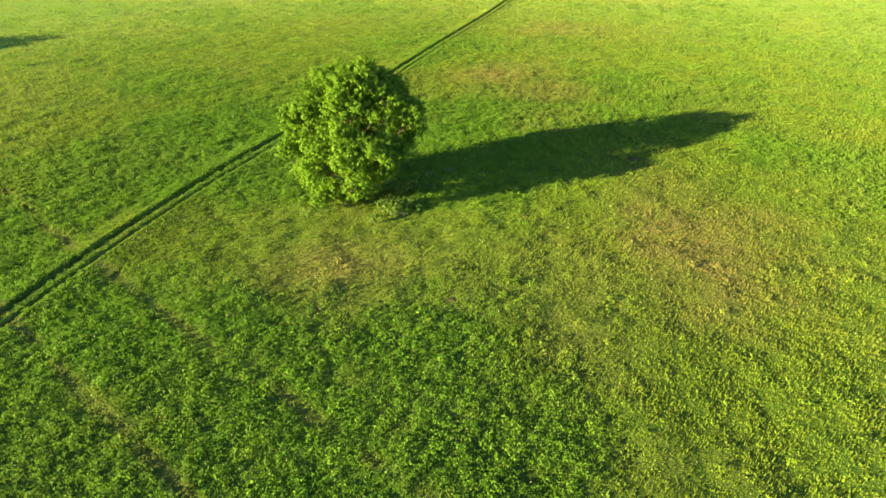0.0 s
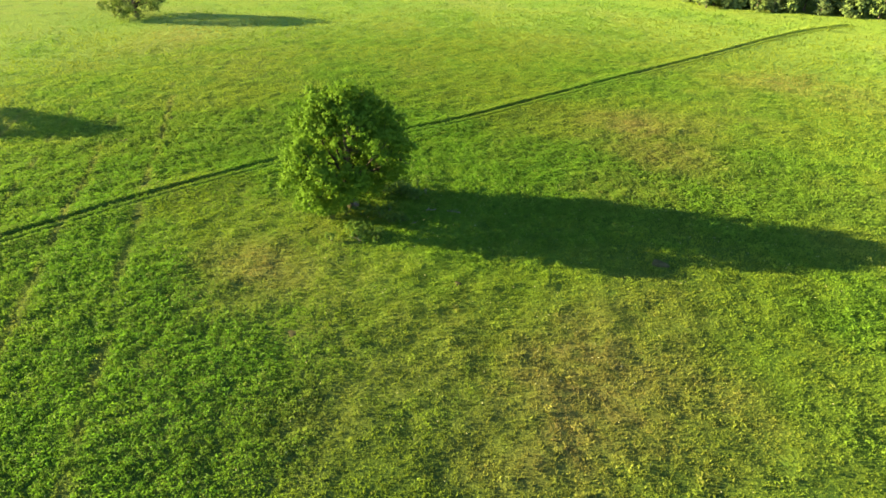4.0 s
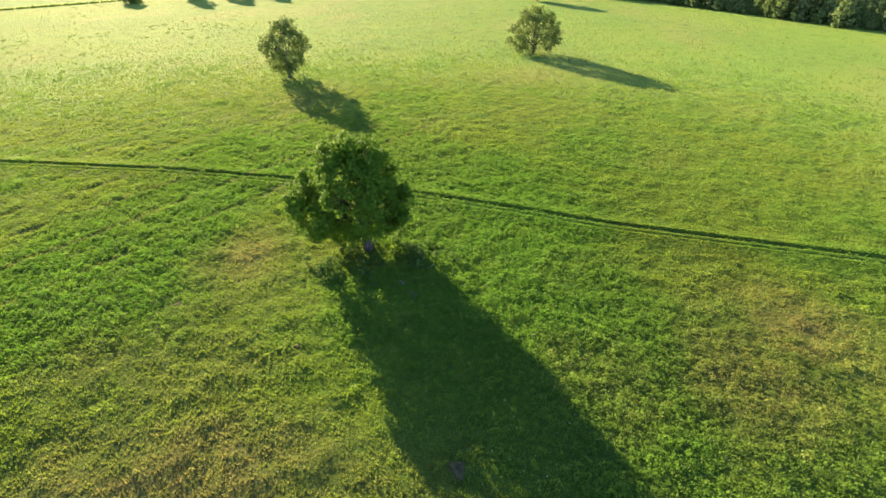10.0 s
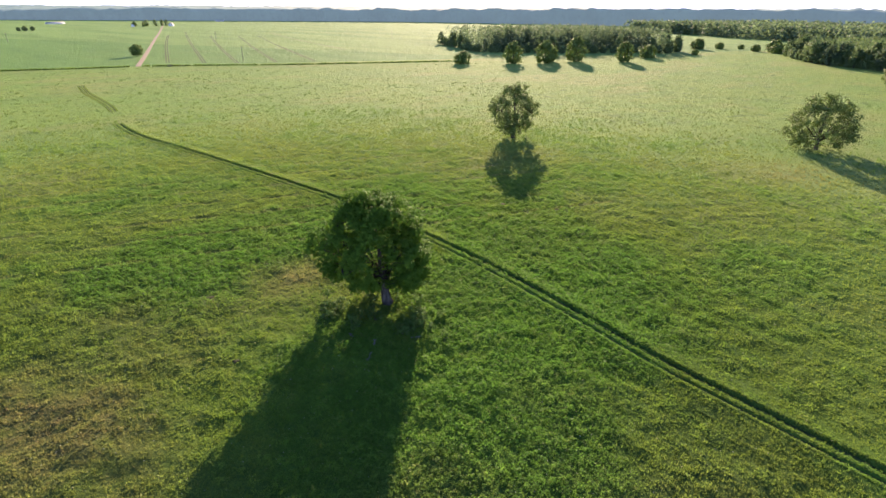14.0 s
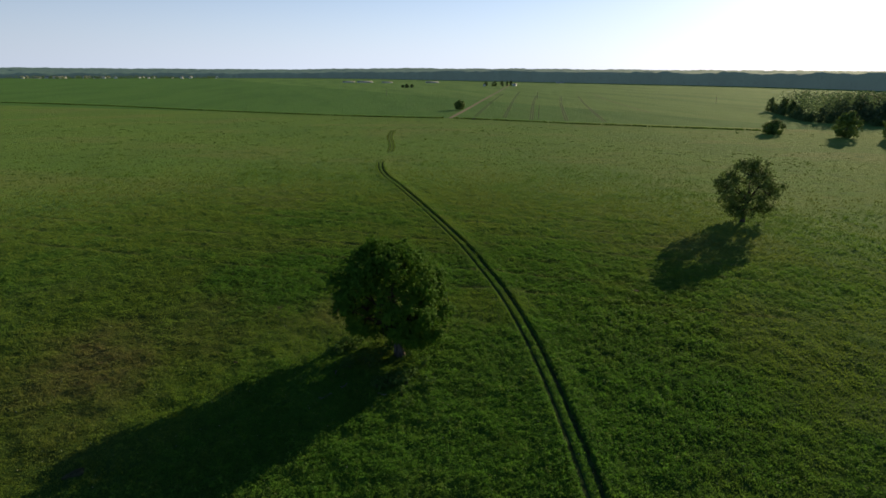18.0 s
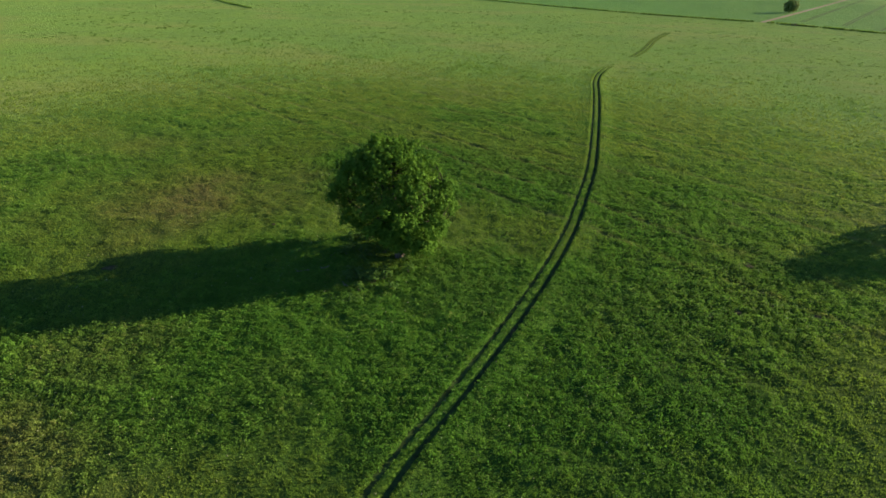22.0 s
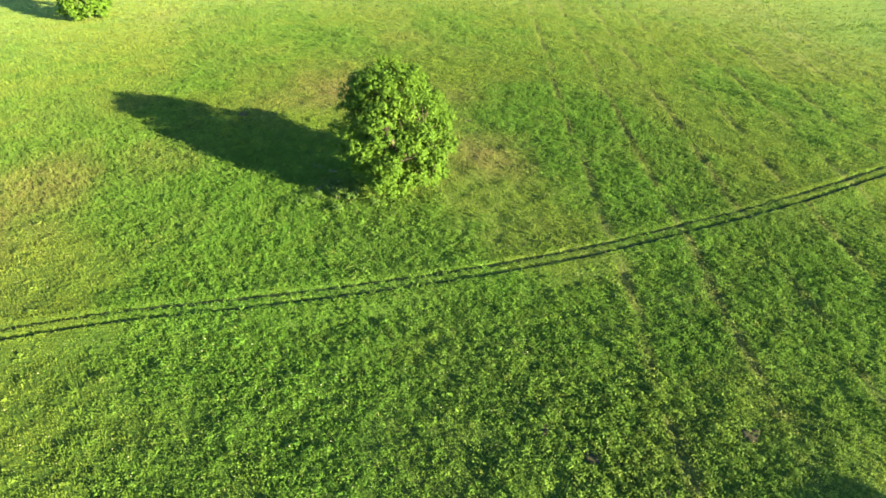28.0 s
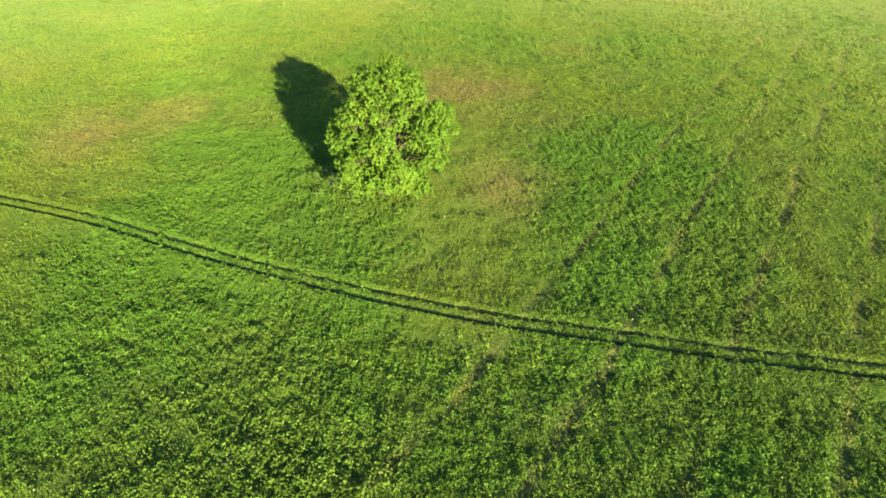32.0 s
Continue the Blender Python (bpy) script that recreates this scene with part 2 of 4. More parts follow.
M_EDGE = plain_material("bare_field_edge", (0.10, 0.125, 0.04), (0.16, 0.17, 0.07), 0.6, 0.95, 0.03)
M_TRAM = plain_material("tramline_soil", (0.022, 0.040, 0.010), (0.05, 0.085, 0.018), 0.4, 0.95, 0.05)
M_FLOWER = plain_material("flower_heads", (0.24, 0.25, 0.11), (0.36, 0.37, 0.22), 1.0)
M_WHITE = plain_material("weathered_white_plaster", (0.62, 0.62, 0.60), (0.75, 0.74, 0.72), 0.3)
M_ROOF = plain_material("grey_roof", (0.20, 0.20, 0.21), (0.3, 0.29, 0.28), 0.4)
M_POLE = plain_material("weathered_pole", (0.16, 0.14, 0.12), (0.26, 0.23, 0.2), 2.0)


# ---- helpers for meshes ----
def mesh_of(name, verts, faces, material, tint=None, smooth=False):
    """A mesh from arrays; faces all have the same number of corners."""
    verts, faces = np.asarray(verts, np.float32), np.asarray(faces, np.int32)
    me = bpy.data.meshes.new(name)
    k = faces.shape[1]
    me.vertices.add(len(verts))
    me.vertices.foreach_set("co", verts.ravel())
    me.loops.add(faces.size)
    me.loops.foreach_set("vertex_index", faces.ravel())
    me.polygons.add(len(faces))
    me.polygons.foreach_set("loop_start", np.arange(0, faces.size, k, dtype=np.int32))
    if smooth:
        me.polygons.foreach_set("use_smooth", np.ones(len(faces), bool))
    me.materials.append(material)
    me.update(calc_edges=True)
    if tint is not None:
        at = me.attributes.new("tint", "FLOAT_COLOR", "POINT")
        if tint.shape[1] == 3:
            tint = np.hstack([tint, np.zeros((len(tint), 1))])
        at.data.foreach_set("color", tint.astype(np.float32).ravel())
    return me


def part(name, me, parent, label=""):
    ob = new(name, me)
    ob.parent = parent
    return tagged(ob, label) if label else ob


def rough_at(x, y, scale, seed=0, octaves=3):
    """Smooth value noise, 0 to 1."""
    out, amp, total = 0.0, 1.0, 0.0
    x, y = np.asarray(x, float) / scale, np.asarray(y, float) / scale
    for o in range(octaves):
        i, j = np.floor(x).astype(np.int64), np.floor(y).astype(np.int64)
        u, v = x - i, y - j
        u, v = u * u * (3 - 2 * u), v * v * (3 - 2 * v)

        def corner(a, b):
            h = (a * 374761393 + b * 668265263 + (seed + o) * 1442695041) & 0xFFFFFFFF
            h = ((h ^ (h >> 13)) * 1274126177) & 0xFFFFFFFF
            return ((h ^ (h >> 16)) & 0xFFFF) / 65535.0

        lo = corner(i, j) * (1 - u) + corner(i + 1, j) * u
        hi = corner(i, j + 1) * (1 - u) + corner(i + 1, j + 1) * u
        out, total = out + amp * (lo * (1 - v) + hi * v), total + amp
        amp, x, y = amp * 0.5, x * 2.03 + 17.1, y * 2.03 + 5.7
    return out / total


def rise(x, y):
    """The lie of the land: a slight slope round the oak that levels out, and low hills far off."""
    r2 = x * x + y * y
    u = np.clip((np.sqrt(r2) - 2800.0) / 1500.0, 0, 1)
    return (0.02393 * x - 0.01284 * y) * np.exp(-r2 / 260.0 ** 2) + 20.0 * u * u * (3 - 2 * u)


def smooth_line(points, step):
    p = np.array(points, float)
    p = np.vstack([2 * p[0] - p[1], p, 2 * p[-1] - p[-2]])
    out = []
    for a, b, c, d in zip(p[:-3], p[1:-2], p[2:-1], p[3:]):
        n = max(2, int(np.linalg.norm(c - b) / step))
        t = np.linspace(0, 1, n, endpoint=False)[:, None]
        out.append(0.5 * (2 * b + (c - a) * t + (2 * a - 5 * b + 4 * c - d) * t ** 2 + (3 * b - a - 3 * c + d) * t ** 3))
    return np.vstack(out + [p[-2:-1]])


def normals_of(line):
    d = np.gradient(line, axis=0)
    d /= np.linalg.norm(d, axis=1)[:, None]
    return np.stack([-d[:, 1], d[:, 0]], 1)


TRACK = smooth_line([(-31.5, -279), (-28.4, -262), (-25.2, -240), (-23.6, -218), (-21.6, -198), (-19.2, -184), (-15.2, -168), (-12.2, -154), (-10.9, -138), (-11.5, -124), (-13.3, -111), (-15.6, -92),
                     (-18.4, -66), (-20.3, -45), (-20.7, -31), (-20.8, -18), (-20.1, -6), (-19.0, 4), (-18.0, 11), (-16.2, 22), (-14.4, 32), (-12.9, 48), (-10.4, 74), (-7, 104), (-4.3, 132), (-1, 150), (4, 164)], 1.0)
TRACK_N = normals_of(TRACK)
HALF_GAUGE = 0.77


def overgrown(y):
    """Where rank grass has closed over the ruts."""
    return (y < -157) & (y > -183)


def off_track(x, y):
    """Signed distance from the middle of the field track."""
    order = np.argsort(TRACK[:, 1])
    cx = np.interp(y, TRACK[order, 1], TRACK[order, 0])
    slope = np.interp(y, TRACK[order, 1], np.gradient(TRACK[order, 0], TRACK[order, 1]))
    d = (x - cx) / np.sqrt(1 + slope ** 2)
    return np.where((y > 164) | (y < -279) | overgrown(y), 99.0, d)


def sward(y, west):
    """Height of the grass along the track, taller on its west side."""
    return np.where(west, 0.36, 0.23) * np.clip((y + 157) / 6, 0, 1)


def bank(x, y):
    """How far the standing grass beside the track rises over the pressed lane."""
    d = np.abs(off_track(x, y))
    return sward(y, off_track(x, y) < 0) * np.clip((d - 1.02) / 0.28, 0, 1) * np.clip((4.2 - d) / 2.6, 0, 1) + 0.17 * np.clip((0.50 - d) / 0.12, 0, 1) * (y > -157)


# patches of dry, flowering grass: x, y, radius, strength
DRY_PATCHES = [(38, -3, 11, 0.85), (29, -8, 11, 0.32), (46, 0, 9, 0.25), (4, -15, 6, 0.75), (-1, -17, 4, 0.4), (7, 51, 8, 0.7), (17, 44, 9, 0.6), (12, 56, 8, 0.4), (14, 93, 10, 0.6), (26, -20, 6, 0.3),
               (24, 93, 9, 0.4), (36, 8, 8, 0.35), (-125, 20, 14, 0.45), (-75, -40, 14, 0.35), (20, 30, 9, 0.25)]


# where broad-leaved clover stands lush, and where the grass is thin and yellow
LUSH_AT = [(2, -30), (15, -33), (6, -25), (20, -20), (-7, -34), (16, 37), (54, 19), (22, -26), (11, -35), (-3, -25), (-4, 25), (19, -30), (8, 18), (21, 28), (13, 5), (26, 41), (11, 23), (15, 15), (-12, 25),
           (-2, 14), (-17, 25), (-33, 11), (-41, -4), (74, -4), (-14, 3), (5, 20), (-30, -3), (-28, 21), (-36, -9), (-9, 2), (-13, -30), (0, 27), (-26, 2), (-30, -40), (-22, -30), (-36, -28)]
YELLOW_AT = [(40, -13), (46, -21), (-39, 65), (31, -22), (-4, -14), (61, 67), (23, -11), (-34, 54), (47, 15), (21, -5), (30, -13), (-46, 84), (-37, 48), (-5, 40), (16, -11), (40, -25), (-6, -18), (43, -30),
             (-9, 33), (38, -35), (-20, 33), (30, 4), (8, -8)]


def furrow(x, y):
    """1 on the lines of the old plough furrows south of the oak."""
    v = 0.37 * x + 0.93 * y + 35.0 + (rough_at(x, y, 9, 71, 2) - 0.5) * 1.2
    k = np.round(v / -8.6)
    d = np.abs(v + 8.6 * k)
    near = (k >= -1) & (k <= 6) & (x > -75) & (x < 100)
    return np.where(near, np.exp(-(d / 0.5) ** 2), 0.0) * np.clip((rough_at(x, y, 4.5, 77) - 0.30) * 4, 0, 1)


def lushness(x, y):
    up, total = np.zeros_like(x), np.full_like(x, 1e-3)
    for places, value in ((LUSH_AT, 1.0), (YELLOW_AT, 0.0)):
        for px, py in places:
            w = np.exp(-((x - px) ** 2 + (y - py) ** 2) / 7.0 ** 2)
            up, total = up + w * value, total + w
    wild = np.clip((rough_at(x, y, 18, 3) - 0.36) * 3.2, 0, 1)
    near = total / (total + 0.12)
    return np.clip((up / total * near + wild * 0.65 * (1 - near)) * 1.15 - 0.1 + (rough_at(x, y, 4.0, 14) - 0.5) * 1.3, 0, 1)


def meadow(x, y):
    """The tone, dryness and lushness of the grass at a place."""
    dry = np.zeros_like(x)
    wob = rough_at(x, y, 5.0, 11)
    for px, py, r, s in DRY_PATCHES:
        d = np.hypot(x - px, y - py) / r * (0.55 + 0.9 * wob)
        dry = np.maximum(dry, s * np.exp(-d * d * 1.3))
    lush = lushness(x, y)
    dry = np.clip(dry * (0.55 + 0.8 * rough_at(x, y, 1.2, 5, 2)) + 0.5 * np.clip(rough_at(x, y, 22, 31) - 0.55, 0, 1) + 0.45 * furrow(x, y), 0, 0.9)
    south = np.clip((-y - 85) / 70, 0, 1)      # greener towards the corn
    lush = np.clip(lush + 0.2 * south, 0, 1)
    dry = dry * (1 - 0.25 * south) + 0.08 * south
    tone = np.clip(0.75 - 0.3 * south - 0.5 * lush + (rough_at(x, y, 9, 21) - 0.5) * 0.9, 0, 1)
    return np.stack([tone, np.clip(dry * 0.76, 0, 0.8), lush * (1 - dry)], 1)


def thatch_shade_at(x, y):
    """How dark the soil under standing grass is, shade between the blades included."""
    return np.clip((125 - np.hypot(x, y)) / 85, 0, 1) * (0.6 + 0.4 * np.clip((np.hypot(x, y) - 15) / 25, 0, 1))


def swell(x, y):
    """The small humps and hollows of the sward, and the old furrows."""
    near = np.exp(-((np.hypot(x, y) / 150) ** 4))
    d = np.abs(off_track(x, y))
    relief = (rough_at(x, y, 2.6, 2) - 0.5) * 0.5 + (rough_at(x, y, 1.1, 4, 2) - 0.5) * 0.24
    return relief * near * np.clip((d - 2.6) / 3.0, 0, 1) - 0.13 * furrow(x, y) * near


# ---- the ground ----
def spread(lo, hi, fine, far):
    mid = np.arange(lo, hi, fine)
    out, step = [], fine
    a = hi
    while a < far:
        out.append(a)
        step = min(step * 1.09, 260)
        a += step
    left, step, a = [], fine, lo
    while a > -far:
        step = min(step * 1.09, 260)
        a -= step
        left.append(a)
    return np.array(left[::-1] + list(mid) + out + [far + 50])


def build_ground():
    xs, ys = spread(-92, 92, 0.64, 4600), spread(-92, 92, 0.64, 4600)
    X, Y = np.meshgrid(xs, ys)
    x, y = X.ravel(), Y.ravel()
    z = rise(x, y) + swell(x, y)
    w, h = len(xs), len(ys)
    i = (np.arange(h - 1)[:, None] * w + np.arange(w - 1)[None]).ravel()
    me = mesh_of("ground", np.stack([x, y, z], 1), np.stack([i, i + 1, i + w + 1, i + w], 1), M_GROUND, np.hstack([meadow(x, y), thatch_shade_at(x, y)[:, None]]), True)
    tagged(new("ground", me), "rolling green meadow with dry flowering patches", "meadow", kind="structure")


build_ground()


def tint_of(x, y, rng, dull):
    tint = meadow(x, y)
    n = len(x)
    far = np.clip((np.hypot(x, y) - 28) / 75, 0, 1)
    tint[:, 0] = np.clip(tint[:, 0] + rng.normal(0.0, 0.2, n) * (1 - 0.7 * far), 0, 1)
    # outer grass is paled with distance, haze put into its colour
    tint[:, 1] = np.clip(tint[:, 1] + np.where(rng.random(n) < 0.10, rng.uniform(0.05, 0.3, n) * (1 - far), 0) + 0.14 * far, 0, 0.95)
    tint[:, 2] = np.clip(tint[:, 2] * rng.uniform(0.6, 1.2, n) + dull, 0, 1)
    # random tone; the far term puts haze and grazing light into outer grass
    tone_and_light = np.clip(0.55 + 0.30 * far + (rough_at(x, y, 0.8, 91, 2) - 0.5) * (1.0 - 0.3 * far) + (rough_at(x, y, 2.2, 92, 2) - 0.5) * (0.8 + 0.6 * far) + rng.normal(0, 0.12, n) * (1 - 0.6 * far), 0, 1)
    return np.hstack([tint, tone_and_light[:, None]])


def tufts(name, x, y, size, blades, label, dull=0.0, width=0.3, lean_most=0.7):
    """Grass tufts: each a ring of blades, more or less upright."""
    n = len(x)
    rng = np.random.default_rng(len(name) + n)
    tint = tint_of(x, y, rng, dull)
    z = rise(x, y) + bank(x, y) + swell(x, y) - 0.04
    turn = rng.uniform(0, 6.283, (n, blades))
    lean = rng.uniform(0.1, lean_most, (n, blades))
    h = size[:, None] * rng.uniform(0.6, 1.15, (n, blades))
    w = size[:, None] * rng.uniform(0.7, 1.3, (n, blades)) * width
    cx = x[:, None] + np.cos(turn) * size[:, None] * 0.18
    cy = y[:, None] + np.sin(turn) * size[:, None] * 0.18
    face = turn + rng.normal(0, 0.7, (n, blades))
    sx, sy = -np.sin(face) * w / 2, np.cos(face) * w / 2
    zz = np.broadcast_to(z[:, None], cx.shape)
    reach = size[:, None] * lean
    v = np.stack([np.stack([cx - sx, cy - sy, zz], -1), np.stack([cx + sx, cy + sy, zz], -1),
                  np.stack([cx + np.cos(turn) * reach, cy + np.sin(turn) * reach, zz + h * np.sqrt(1.05 - lean * lean)], -1)], 2).reshape(-1, 3)
    f = np.arange(len(v)).reshape(-1, 3)
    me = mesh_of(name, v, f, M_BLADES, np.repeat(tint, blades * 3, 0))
    return tagged(new(name, me), label, "grass", kind="stuff")


def herbs(name, x, y, radius, height, count, label, dull=0.0, tilt=0.44, leaf=0.45):
    """Broad-leaved clumps: leaves laid over a mound, facing outwards from it, each tilted its own way."""
    n = len(x)
    rng = np.random.default_rng(len(name) * 7 + n)
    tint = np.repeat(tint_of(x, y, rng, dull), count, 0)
    tint[:, 0] = np.clip(tint[:, 0] * 0.7 + rng.normal(0, 0.09, len(tint)), 0, 1)
    k = np.repeat(np.arange(n), count)
    m = len(k)
    a, u = rng.uniform(0, 6.283, m), np.sqrt(rng.uniform(0, 1, m))
    R, H = radius[k], height[k]
    p = np.stack([x[k] + R * u * np.cos(a), y[k] + R * u * np.sin(a), (rise(x, y) + bank(x, y) + swell(x, y))[k] + H * (1 - 0.9 * u ** 2.2) * rng.uniform(0.75, 1.1, m)], 1)
    nrm = np.stack([np.cos(a) * u * 0.5, np.sin(a) * u * 0.5, np.full(m, 0.3)], 1) + rng.normal(0, tilt, (m, 3))
    nrm /= np.linalg.norm(nrm, axis=1)[:, None]
    t = np.cross(nrm, rng.normal(size=(m, 3)))
    t /= np.linalg.norm(t, axis=1)[:, None]
    b = np.cross(nrm, t)
    s = (R * leaf * rng.uniform(0.7, 1.3, m))[:, None]
    v = np.stack([p - t * s - b * s * 0.45, p + t * s - b * s * 0.45, p + b * s * 0.75], 1).reshape(-1, 3)
    me = mesh_of(name, v, np.arange(3 * m).reshape(-1, 3), M_BLADES, np.repeat(tint, 3, 0))
    return tagged(new(name, me), label, "grass", kind="stuff")


# where the turf is dug up: x, y, radius
BARE = [(32, 17.1, 1.0), (-19.1, 9.8, 0.7), (-39.3, -1.9, 0.55), (-42.4, -4.2, 0.8), (-41.2, -3.0, 0.4), (-46.6, -7.4, 0.6), (-44.6, -6.4, 0.45), (-51.5, -7.0, 0.6), (-43.6, -5.6, 0.35), (-45.0, -16.4, 0.7), (20.6, -1.3, 0.4), (16.4, -17.4, 0.5)]


def scatter(n, core, seed, rut=0.27, far=170.0, inner=0.0, fall=3.0):
    """Places spread evenly out to core metres from the oak and thinning beyond."""
    rng = np.random.default_rng(seed)
    rr = np.linspace(inner, far, 600)
    w = np.cumsum(rr * np.minimum(1.0, core / np.maximum(rr, 1e-3)) ** fall)
    r = np.interp(rng.random(n) * w[-1], w, rr)
    a = rng.uniform(0, 6.283, n)
    x, y = r * np.cos(a), r * np.sin(a)
    d = np.abs(np.abs(off_track(x, y)) - HALF_GAUGE)
    ok = (d > rut * (0.5 + 0.95 * rough_at(x, y, 2.2, 51, 2))) & (rng.random(n) > 0.75 * furrow(x, y))
    for bx, by, br in BARE:
        ok &= np.hypot(x - bx, y - by) > br * (0.7 + 0.5 * rough_at(x, y, 0.5, 57, 2))
    return x[ok], y[ok], rng


def flower_heads(x, y, rng):
    """Pale seed and flower heads standing over the grass."""
    ok = rng.random(len(x)) < np.clip(rough_at(x, y, 11, 41) * 2.4 - 0.75, 0.05, 1)
    x, y = x[ok], y[ok]
    n, s = len(x), rng.uniform(0.025, 0.06, ok.sum())
    z = rise(x, y) + bank(x, y) + swell(x, y) + rng.uniform(0.15, 0.35, n)
    a = rng.uniform(0, 6.283, n)
    p = np.stack([x, y, z], 1)
    u = np.stack([np.cos(a), np.sin(a), rng.normal(0, 0.4, n)], 1) * s[:, None]
    w = np.stack([-np.sin(a), np.cos(a), rng.normal(0, 0.4, n)], 1) * s[:, None]
    up = np.stack([np.zeros(n), np.zeros(n), s * 0.9], 1)
    v = np.stack([p - u, p - w, p + u, p + w, p + up], 1).reshape(-1, 3)
    k = np.arange(n)[:, None] * 5
    f = np.concatenate([k + np.array([[0, 1, 4]]), k + np.array([[1, 2, 4]]), k + np.array([[2, 3, 4]]), k + np.array([[3, 0, 4]])], 0)
    tagged(new("flower_heads", mesh_of("flower_heads", v, f, M_FLOWER)), "pale seed heads and small white flowers", "flowers", kind="stuff")


def build_grass():
    x, y, rng = scatter(400000, 50, 1, far=140, rut=0.38, fall=4.0)
    grow = np.maximum(1.0, np.hypot(x, y) / 55) ** 0.7
    tufts("meadow_grass", x, y, rng.uniform(0.16, 0.30, len(x)) * (0.75 + 0.5 * rough_at(x, y, 6, 9)) * grow, 3, "yellow-green meadow grass with dry flowering heads", width=0.34)
    x, y, rng = scatter(150000, 52, 2, rut=0.5, far=160)
    ok = rng.random(len(x)) < np.clip((lushness(x, y) - 0.28) * 1.5, 0.01, 1)
    x, y = x[ok], y[ok]
    grow = np.maximum(1.0, np.hypot(x, y) / 55) ** 0.7
    r = rng.uniform(0.16, 0.36, len(x)) * (1 + 0.5 * (rng.random(len(x)) < 0.06)) * grow
    herbs("meadow_clover", x, y, r, r * rng.uniform(0.95, 1.45, len(x)), 15, "lush leafy clover and herbs in clumps", leaf=0.25)
    # big docks and thistles, thick on the rough ground west of the track
    x, y, rng2 = scatter(1800, 60, 22, rut=1.0, far=90)
    a, r = rng2.uniform(0, 6.283, 900), rng2.exponential(1.0, 900) ** 0.6
    x, y = np.concatenate([x, -43 + 11 * r * np.cos(a)]), np.concatenate([y, -6 + 7 * r * np.sin(a)])
    ok = np.abs(off_track(x, y)) > 2.0
    x, y = x[ok], y[ok]
    r = rng2.uniform(0.28, 0.55, len(x))
    herbs("dock_clumps", x, y, r, r * rng2.uniform(0.8, 1.3, len(x)), 20, "big leafy docks and thistles in the meadow", leaf=0.24)
    x, y, rng2 = scatter(22000, 70, 12, far=260, fall=2.0)
    flower_heads(x, y, rng2)
    # taller herbs on the outer shoulders of the two wheel ruts, short pressed ones between
    k = rng.integers(0, len(TRACK) - 1, 26000)
    out = rng.random(len(k)) < 0.75
    off = rng.choice([-1, 1], len(k)) * np.where(out, rng.uniform(0.98, 1.6, len(k)), rng.uniform(0, 0.46, len(k)))
    p = TRACK[k] + (TRACK[k + 1] - TRACK[k]) * rng.uniform(0, 1, (len(k), 1)) + TRACK_N[k] * off[:, None]
    keep = ~overgrown(p[:, 1])
    p, k, out = p[keep], k[keep], out[keep]
    herbs("verge_herbs", p[:, 0], p[:, 1], rng.uniform(0.10, 0.18, len(k)), np.where(out, rng.uniform(0.06, 0.24, len(k)), rng.uniform(0.03, 0.1, len(k))), 5, "grass and herbs along the wheel ruts")
    x, y, rng = scatter(170000, 90, 3, inner=40, far=280, rut=0.7, fall=4.5)
    ok = rng.random(len(x)) < np.clip((np.hypot(x, y) - 45) / 40, 0.1, 1)
    x, y = x[ok], y[ok]
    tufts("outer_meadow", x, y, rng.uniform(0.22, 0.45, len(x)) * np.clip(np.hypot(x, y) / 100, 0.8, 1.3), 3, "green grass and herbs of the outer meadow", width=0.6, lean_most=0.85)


build_grass()


def sedge_rows(n, seed):
    """Short dark rows of rank sedge on the wet ground of the far meadow."""
    rng = np.random.default_rng(seed)
    y, u = -rng.uniform(120, 370, n), rng.uniform(-1, 1, n)
    x = 30 + u * (120 - 0.9 * y)
    ok = (rng.random(n) < np.clip(rough_at(x * 0.4, y, 26, 81) * 2.6 - 0.85, 0.04, 1)) & (np.abs(off_track(x, y)) > 4) & (0.44 * x + 0.90 * y > -360)
    x, y = x[ok], y[ok]
    k = np.repeat(np.arange(len(x)), 12)
    length = rng.exponential(0.9, len(x))[k] + 0.3
    px, py = x[k] + rng.uniform(-1, 1, len(k)) * length, y[k] + rng.normal(0, 0.22, len(k))
    tufts("meadow_sedge", px, py, rng.uniform(0.25, 0.5, len(k)), 4, "short dark rows of rank sedge in the meadow", 0.8, width=0.5)


sedge_rows(2600, 17)


def strip(name, line, half, material, lift, label, category, kind="structure", wander=0.0, seed=0, cross=(0.0, 0.0, 0.0, 0.0, 0.0)):
    """A ribbon of ground along a line; cross: heights over its width."""
    nrm = normals_of(line)
    k = len(cross)
    u = np.linspace(-1, 1, k)
    w = half * (1 + wander * (rough_at(np.arange(len(line)), np.zeros(len(line)), 3.0, seed) - 0.5))
    xy = line[:, None, :] + nrm[:, None, :] * (u[None, :, None] * w[:, None, None])
    z = rise(xy[..., 0], xy[..., 1]) + lift + np.array(cross)[None]
    v = np.concatenate([xy, z[..., None]], -1).reshape(-1, 3)
    i = (np.arange(len(line) - 1)[:, None] * k + np.arange(k - 1)[None]).ravel()
    me = mesh_of(name, v, np.stack([i, i + k, i + k + 1, i + 1], 1), material, smooth=True)
    return tagged(new(name, me), label, category, kind=kind)


for s, shown in [(s, ok) for s in (-1, 1) for ok in (TRACK[:, 1] >= -157, TRACK[:, 1] <= -183)]:
    strip("wheel_rut", (TRACK + TRACK_N * HALF_GAUGE * s)[shown], 0.40 if shown[-1] else 0.30, M_RUT, 0.02, "wheel rut pressed through the meadow grass", "track", wander=0.4, seed=3 + s)


